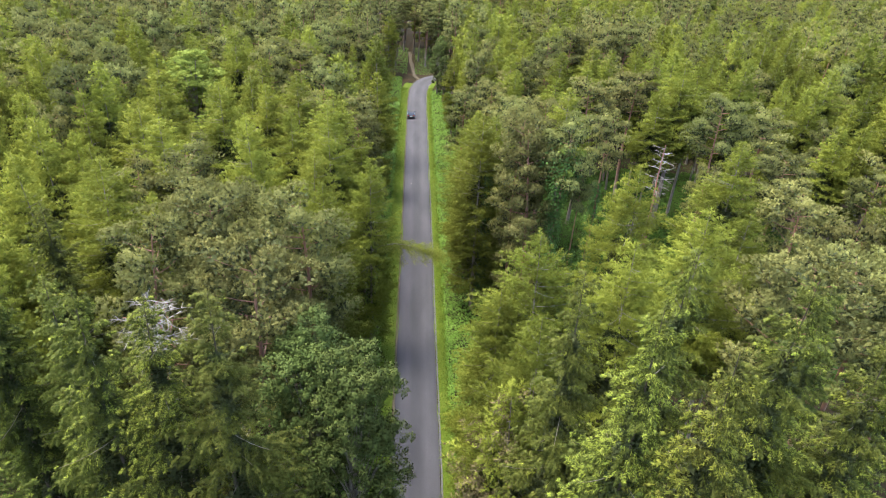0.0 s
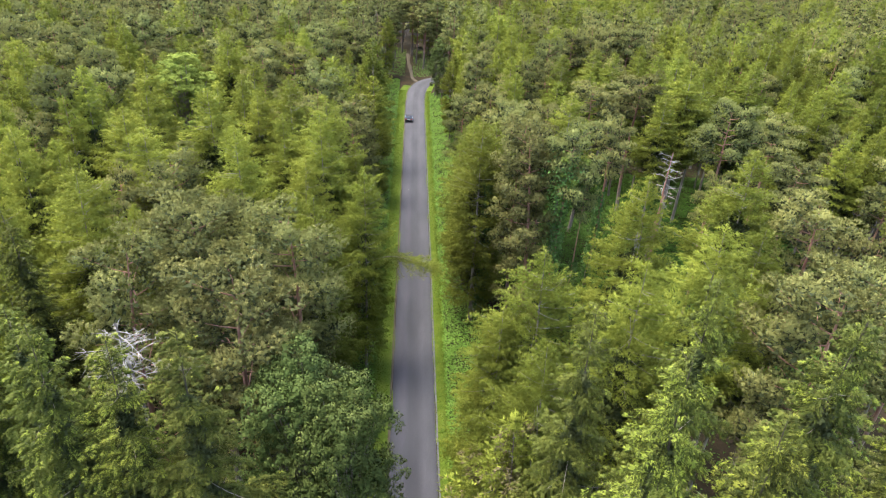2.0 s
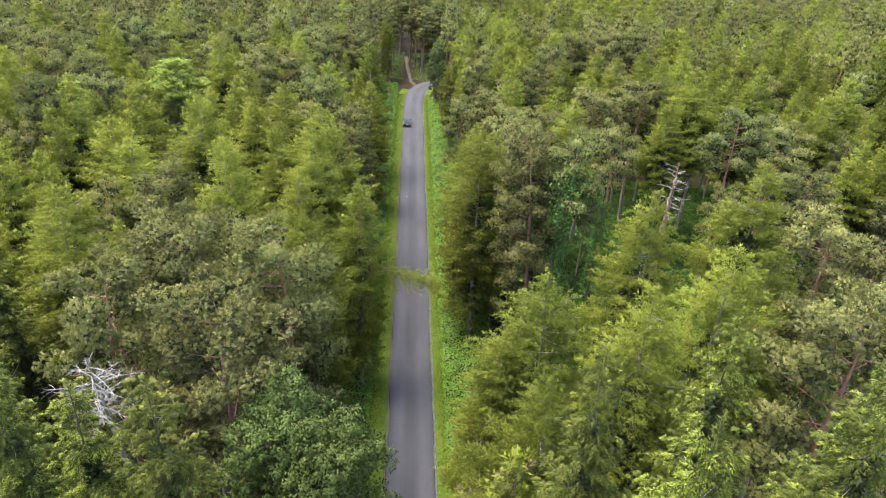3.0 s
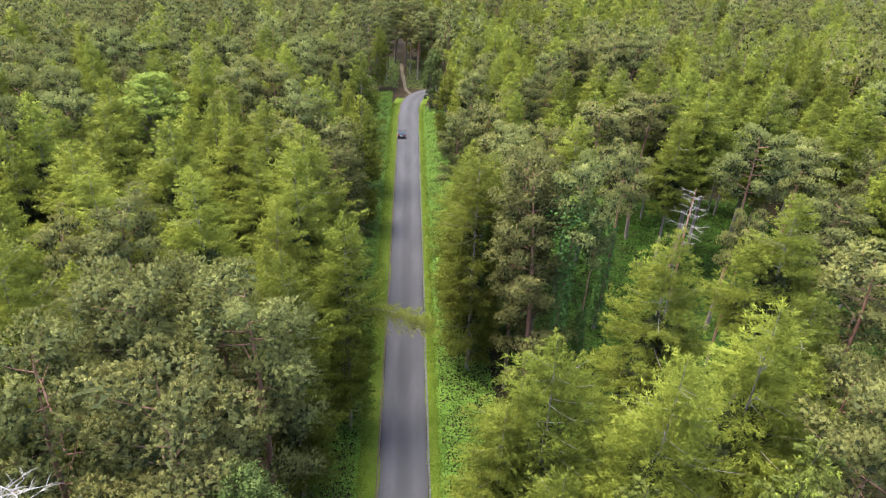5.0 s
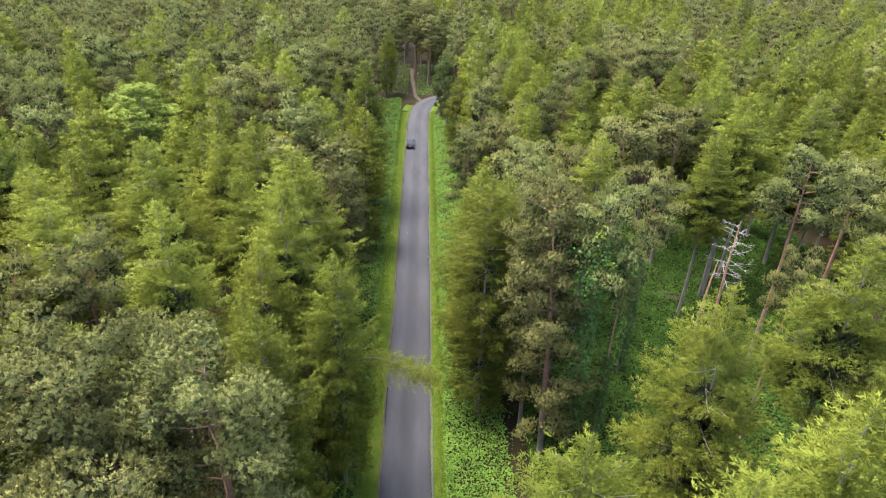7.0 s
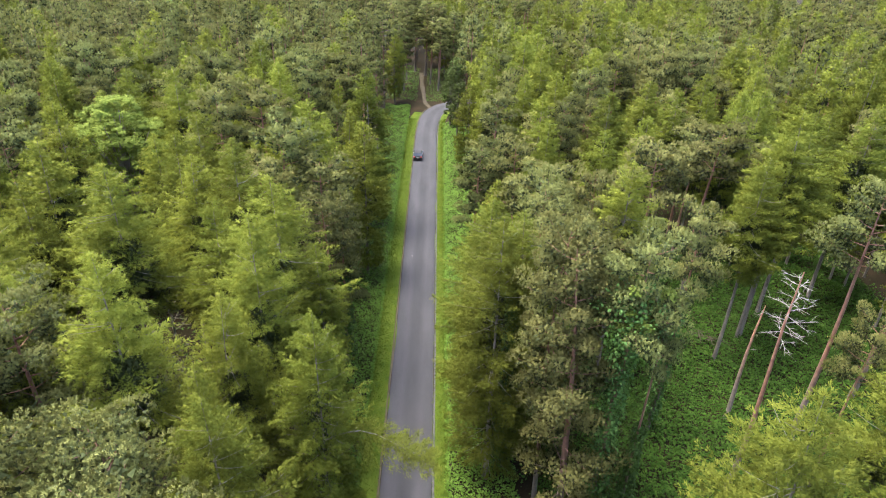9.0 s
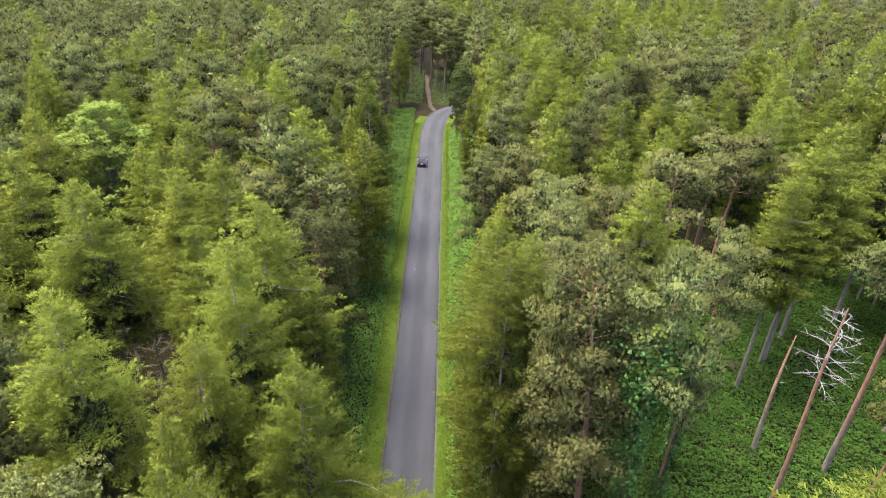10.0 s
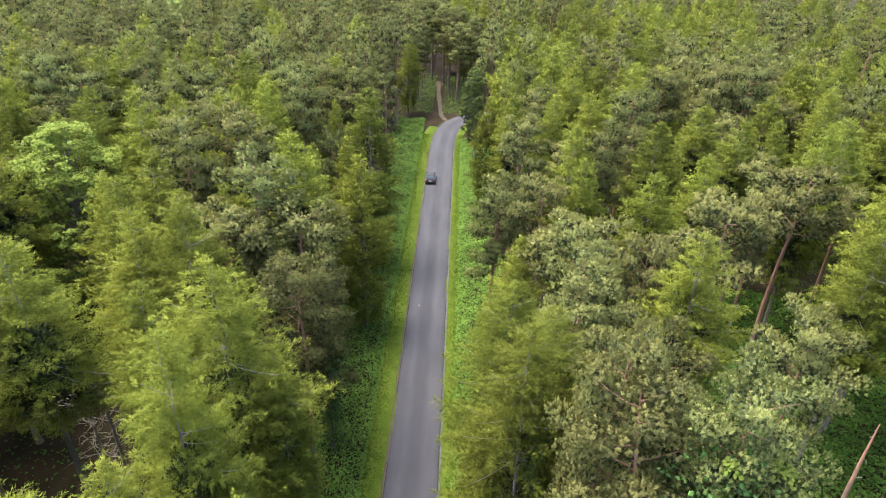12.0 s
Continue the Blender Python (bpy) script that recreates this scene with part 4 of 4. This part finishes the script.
ivy(17.8, 66.0, 10, 0.3, "dark ivy climbing a bare pine trunk", 0.5, 1)
ivy(15.4, 66.0, 24, 0.3, "ivy sleeve and bushy ivy head on a pine", 1.0, 2, 2.0)
ivy(8.4, 72.5, 20, 0.3, "dark ivy climbing a roadside larch stem", 0.7, 3)
ivy(22.2, 74.2, 14, 0.3, "dark ivy climbing a tall pine trunk", 0.6, 4)
ivy(-7.4, 88.7, 12, 0.3, "cone of dark ivy round a pine trunk", 1.1, 5)

# ---------------------------------------------------------------- car


def car(x, y):
    root = new("car")
    root.matrix_basis = pose(x, y, 0.065, 0, 0, 0)
    black = paint("black_car_paint", (0.012, 0.012, 0.015), 0.25, 0.0, 0.6)
    glass = paint("dark_glass", (0.01, 0.012, 0.014), 0.25)
    rubber = paint("tyre_rubber", (0.02, 0.02, 0.02), 0.8)
    alloy = paint("wheel_alloy", (0.5, 0.5, 0.52), 0.3, 0.9)
    red = paint("tail_lamp_red", (0.4, 0.02, 0.015), 0.25)
    pale = paint("plate_white", (0.75, 0.73, 0.6), 0.5)
    silver = paint("roof_grey", (0.014, 0.014, 0.016), 0.8, 0.0)
    silver.node_tree.nodes["Principled BSDF"].inputs["Specular IOR Level"].default_value = 0.15

    def shell(name, prof, half_low, half_top, mat, ends, parent=root, label=""):
        bm = bmesh.new()
        rows = []
        zlo, zhi = min(p[1] for p in prof), max(p[1] for p in prof)
        for yy, zz in prof:
            w = half_low + (half_top - half_low) * (zz - zlo) / (zhi - zlo)
            rows.append((bm.verts.new((-w, yy, zz)), bm.verts.new((w, yy, zz))))
        k = len(rows)
        for i in range(k):
            a, b = rows[i], rows[(i + 1) % k]
            bm.faces.new((a[0], a[1], b[1], b[0]))
        bm.faces.new([r[0] for r in rows][::-1])
        bm.faces.new([r[1] for r in rows])
        bmesh.ops.recalc_face_normals(bm, faces=bm.faces)
        bmesh.ops.bevel(bm, geom=bm.edges[:], offset=0.05, segments=2, affect="EDGES")
        me = bpy.data.meshes.new(name)
        bm.to_mesh(me)
        bm.free()
        me.materials.append(mat)
        return part(name, me, parent, label)

    def box(name, cx, cy, cz, sx, sy, sz, mat, parent=root, label="", bevel=0.012):
        bm = bmesh.new()
        bmesh.ops.create_cube(bm, size=1, matrix=Matrix.LocRotScale((cx, cy, cz), None, (sx, sy, sz)))
        bmesh.ops.bevel(bm, geom=bm.edges[:], offset=bevel, segments=2, affect="EDGES")
        me = bpy.data.meshes.new(name)
        bm.to_mesh(me)
        bm.free()
        me.materials.append(mat)
        return part(name, me, parent, label)

    shell("body", [(-2.0, 0.35), (-2.05, 0.62), (-1.98, 0.95), (0.95, 0.98), (1.9, 0.82), (2.05, 0.6), (2.0, 0.32)], 0.88, 0.84, black, 0)
    shell("cabin", [(-1.92, 0.93), (-1.6, 1.42), (-0.2, 1.5), (0.35, 1.44), (1.15, 0.95)], 0.82, 0.62, glass, 0, label="dark tinted windows round the cabin")
    shell("roof", [(-1.58, 1.43), (-1.5, 1.49), (-0.2, 1.535), (0.28, 1.48), (0.2, 1.43)], 0.64, 0.6, silver, 0, label="dark grey roof panel")
    box("bumper", 0, -2.04, 0.45, 1.7, 0.12, 0.22, black)
    box("number_plate", 0, -2.085, 0.68, 0.5, 0.02, 0.11, pale, label="pale rear plate", bevel=0.004)
    for s in (-1, 1):
        box("tail_lamp", s * 0.7, -2.03, 0.82, 0.24, 0.08, 0.2, red, label="red tail lamp")
        box("headlamp", s * 0.66, 2.0, 0.7, 0.3, 0.1, 0.15, glass)
        box("wing_mirror", s * 0.98, 0.65, 1.0, 0.2, 0.1, 0.14, black)
        for yy in (-1.3, 1.3):
            bm = bmesh.new()
            bmesh.ops.create_cone(bm, cap_ends=True, segments=20, radius1=0.31, radius2=0.31, depth=0.2, matrix=Matrix.Translation((s * 0.8, yy, 0.31)) @ Matrix.Rotation(radians(90), 4, "Y"))
            bmesh.ops.bevel(bm, geom=bm.edges[:], offset=0.02, segments=1, affect="EDGES")
            me = bpy.data.meshes.new("wheel")
            bm.to_mesh(me)
            bm.free()
            me.materials.append(rubber)
            wheel = part("wheel", me, root)
            bm = bmesh.new()
            bmesh.ops.create_cone(bm, cap_ends=True, segments=16, radius1=0.2, radius2=0.17, depth=0.03, matrix=Matrix.Translation((s * 0.905, yy, 0.31)) @ Matrix.Rotation(radians(90 * s), 4, "Y"))
            me = bpy.data.meshes.new("rim")
            bm.to_mesh(me)
            bm.free()
            me.materials.append(alloy)
            part("rim", me, wheel)
    return tagged(root, "small black hatchback car driving along the grey lane", "car")


car(-1.35, 153.0)

# ---------------------------------------------------------------- small things


def overhang():
    """The long low limb of a roadside larch that reaches across the lane."""
    tree, m = LEANING
    r = np.random.default_rng(21)
    back = np.array(m.inverted())

    def local(v):
        return v @ back[:3, :3].T + back[:3, 3]

    ts = np.linspace(0, 1, 7)
    line = np.stack([-5.2 + 7.4 * ts, 62.8 - 1.2 * ts + 0.8 * np.sin(ts * 5), 14.2 + 2.6 * ts - 1.8 * ts**2], axis=1)
    v, q = tube(line, 0.012 + 0.05 * (1 - ts), 5)
    limb = part("limb", make_mesh("limb", local(v), q, [M_TWIG], smooth=True), tree, "long bare larch limb over the lane")
    twigs = 46
    made = Sprays()
    for i in range(twigs):
        t0 = 0.25 + 0.78 * i / twigs
        root = np.array([np.interp(t0, ts, line[:, j]) for j in range(3)])
        way = unit(np.array([0.75, (1 if i % 2 else -1) * r.uniform(0.5, 1.5), r.uniform(-0.7, 0.3)]))
        reach = (3.3 - 1.9 * t0) * r.uniform(0.5, 1.1)
        k = 120
        u = r.uniform(0, 1, k)
        p = root + way * (reach * u)[:, None] + r.normal(0, 0.13, (k, 3)) - np.array([0, 0, 0.3]) * (reach * u * u)[:, None]
        lng = r.uniform(0.14, 0.3, k)
        made.add(p, way + r.normal(0, 0.45, (k, 3)), np.array([0, 0, 0.7]) + r.normal(0, 0.35, (k, 3)), lng, lng * 0.26)
    v, soft, mat = made.crown()
    turned = soft @ np.linalg.inv(back[:3, :3])
    part("spray", make_mesh("spray", local(v), threes(len(v) // 3), [M_LARCH], mat, normals=unit(turned)), limb)


overhang()


def brush_pile(x, y):
    """Heap of fallen branches."""
    r = np.random.default_rng(31)
    root = new("brush_pile")
    z = float(lumps(np.array(x), np.array(y)))
    root.matrix_basis = pose(x, y, z)
    for i in range(26):
        a = r.uniform(0, 3.14)
        n3 = np.array([math.cos(a), math.sin(a), r.uniform(-0.15, 0.2)])
        c = np.array([r.normal(0, 0.9), r.normal(0, 0.5), r.uniform(0.15, 0.9)])
        ln = r.uniform(0.8, 2.4)
        pts = np.stack([c - n3 * ln / 2, c + np.array([0, 0, 0.05]), c + n3 * ln / 2])
        v, q = tube(pts, np.array([0.06, 0.05, 0.03]), 6)
        part("log", make_mesh("log", v, q, [M_DIRT], smooth=True), root)
    return tagged(root, "heap of fallen brown branches among brambles", "wood pile")


brush_pile(32.8, 88.5)


def shoots(x, y, z):
    """Sunlit leafy head where ivy and a young broadleaf stand in a pine."""
    r = np.random.default_rng(41)
    k = 15
    cen = np.stack([x + r.normal(0, 0.9, k), y + r.normal(0, 0.9, k), z + r.normal(0, 1.1, k)], axis=1)
    crown = clumps(r, cen, unit(cen - np.array([x, y, z - 1])), r.uniform(0.3, 0.6, k), 60, 0.24, 0.8)
    return tagged(new("leafy_growth", crown_mesh("leafy_growth", crown, "broad", [M_BRIGHT])), "bright green leafy shoots growing from an ivied pine", "foliage")


shoots(16.0, 65.2, 23.9)

litter = bmesh.new()
bmesh.ops.create_cone(litter, cap_ends=True, segments=7, radius1=0.1, radius2=0.07, depth=0.03, matrix=pose(-0.95, 112.9, 0.08, 0, 0, 20))
litter_mesh = bpy.data.meshes.new("litter")
litter.to_mesh(litter_mesh)
litter.free()
litter_mesh.materials.append(paint("white_scrap", (0.12, 0.12, 0.115), 0.8))
tagged(new("litter", litter_mesh), "small white scrap lying on the tarmac", "litter")

tagged(sheet("meadow", np.linspace(-135, -55, 30), np.linspace(236, 420, 40), lambda x, y: 0.25 + 0.35 * np.sin(x * 0.05) + 0.0 * y, M_VERGE),
       "distant open green meadow beyond the woods", "meadow", kind="structure")
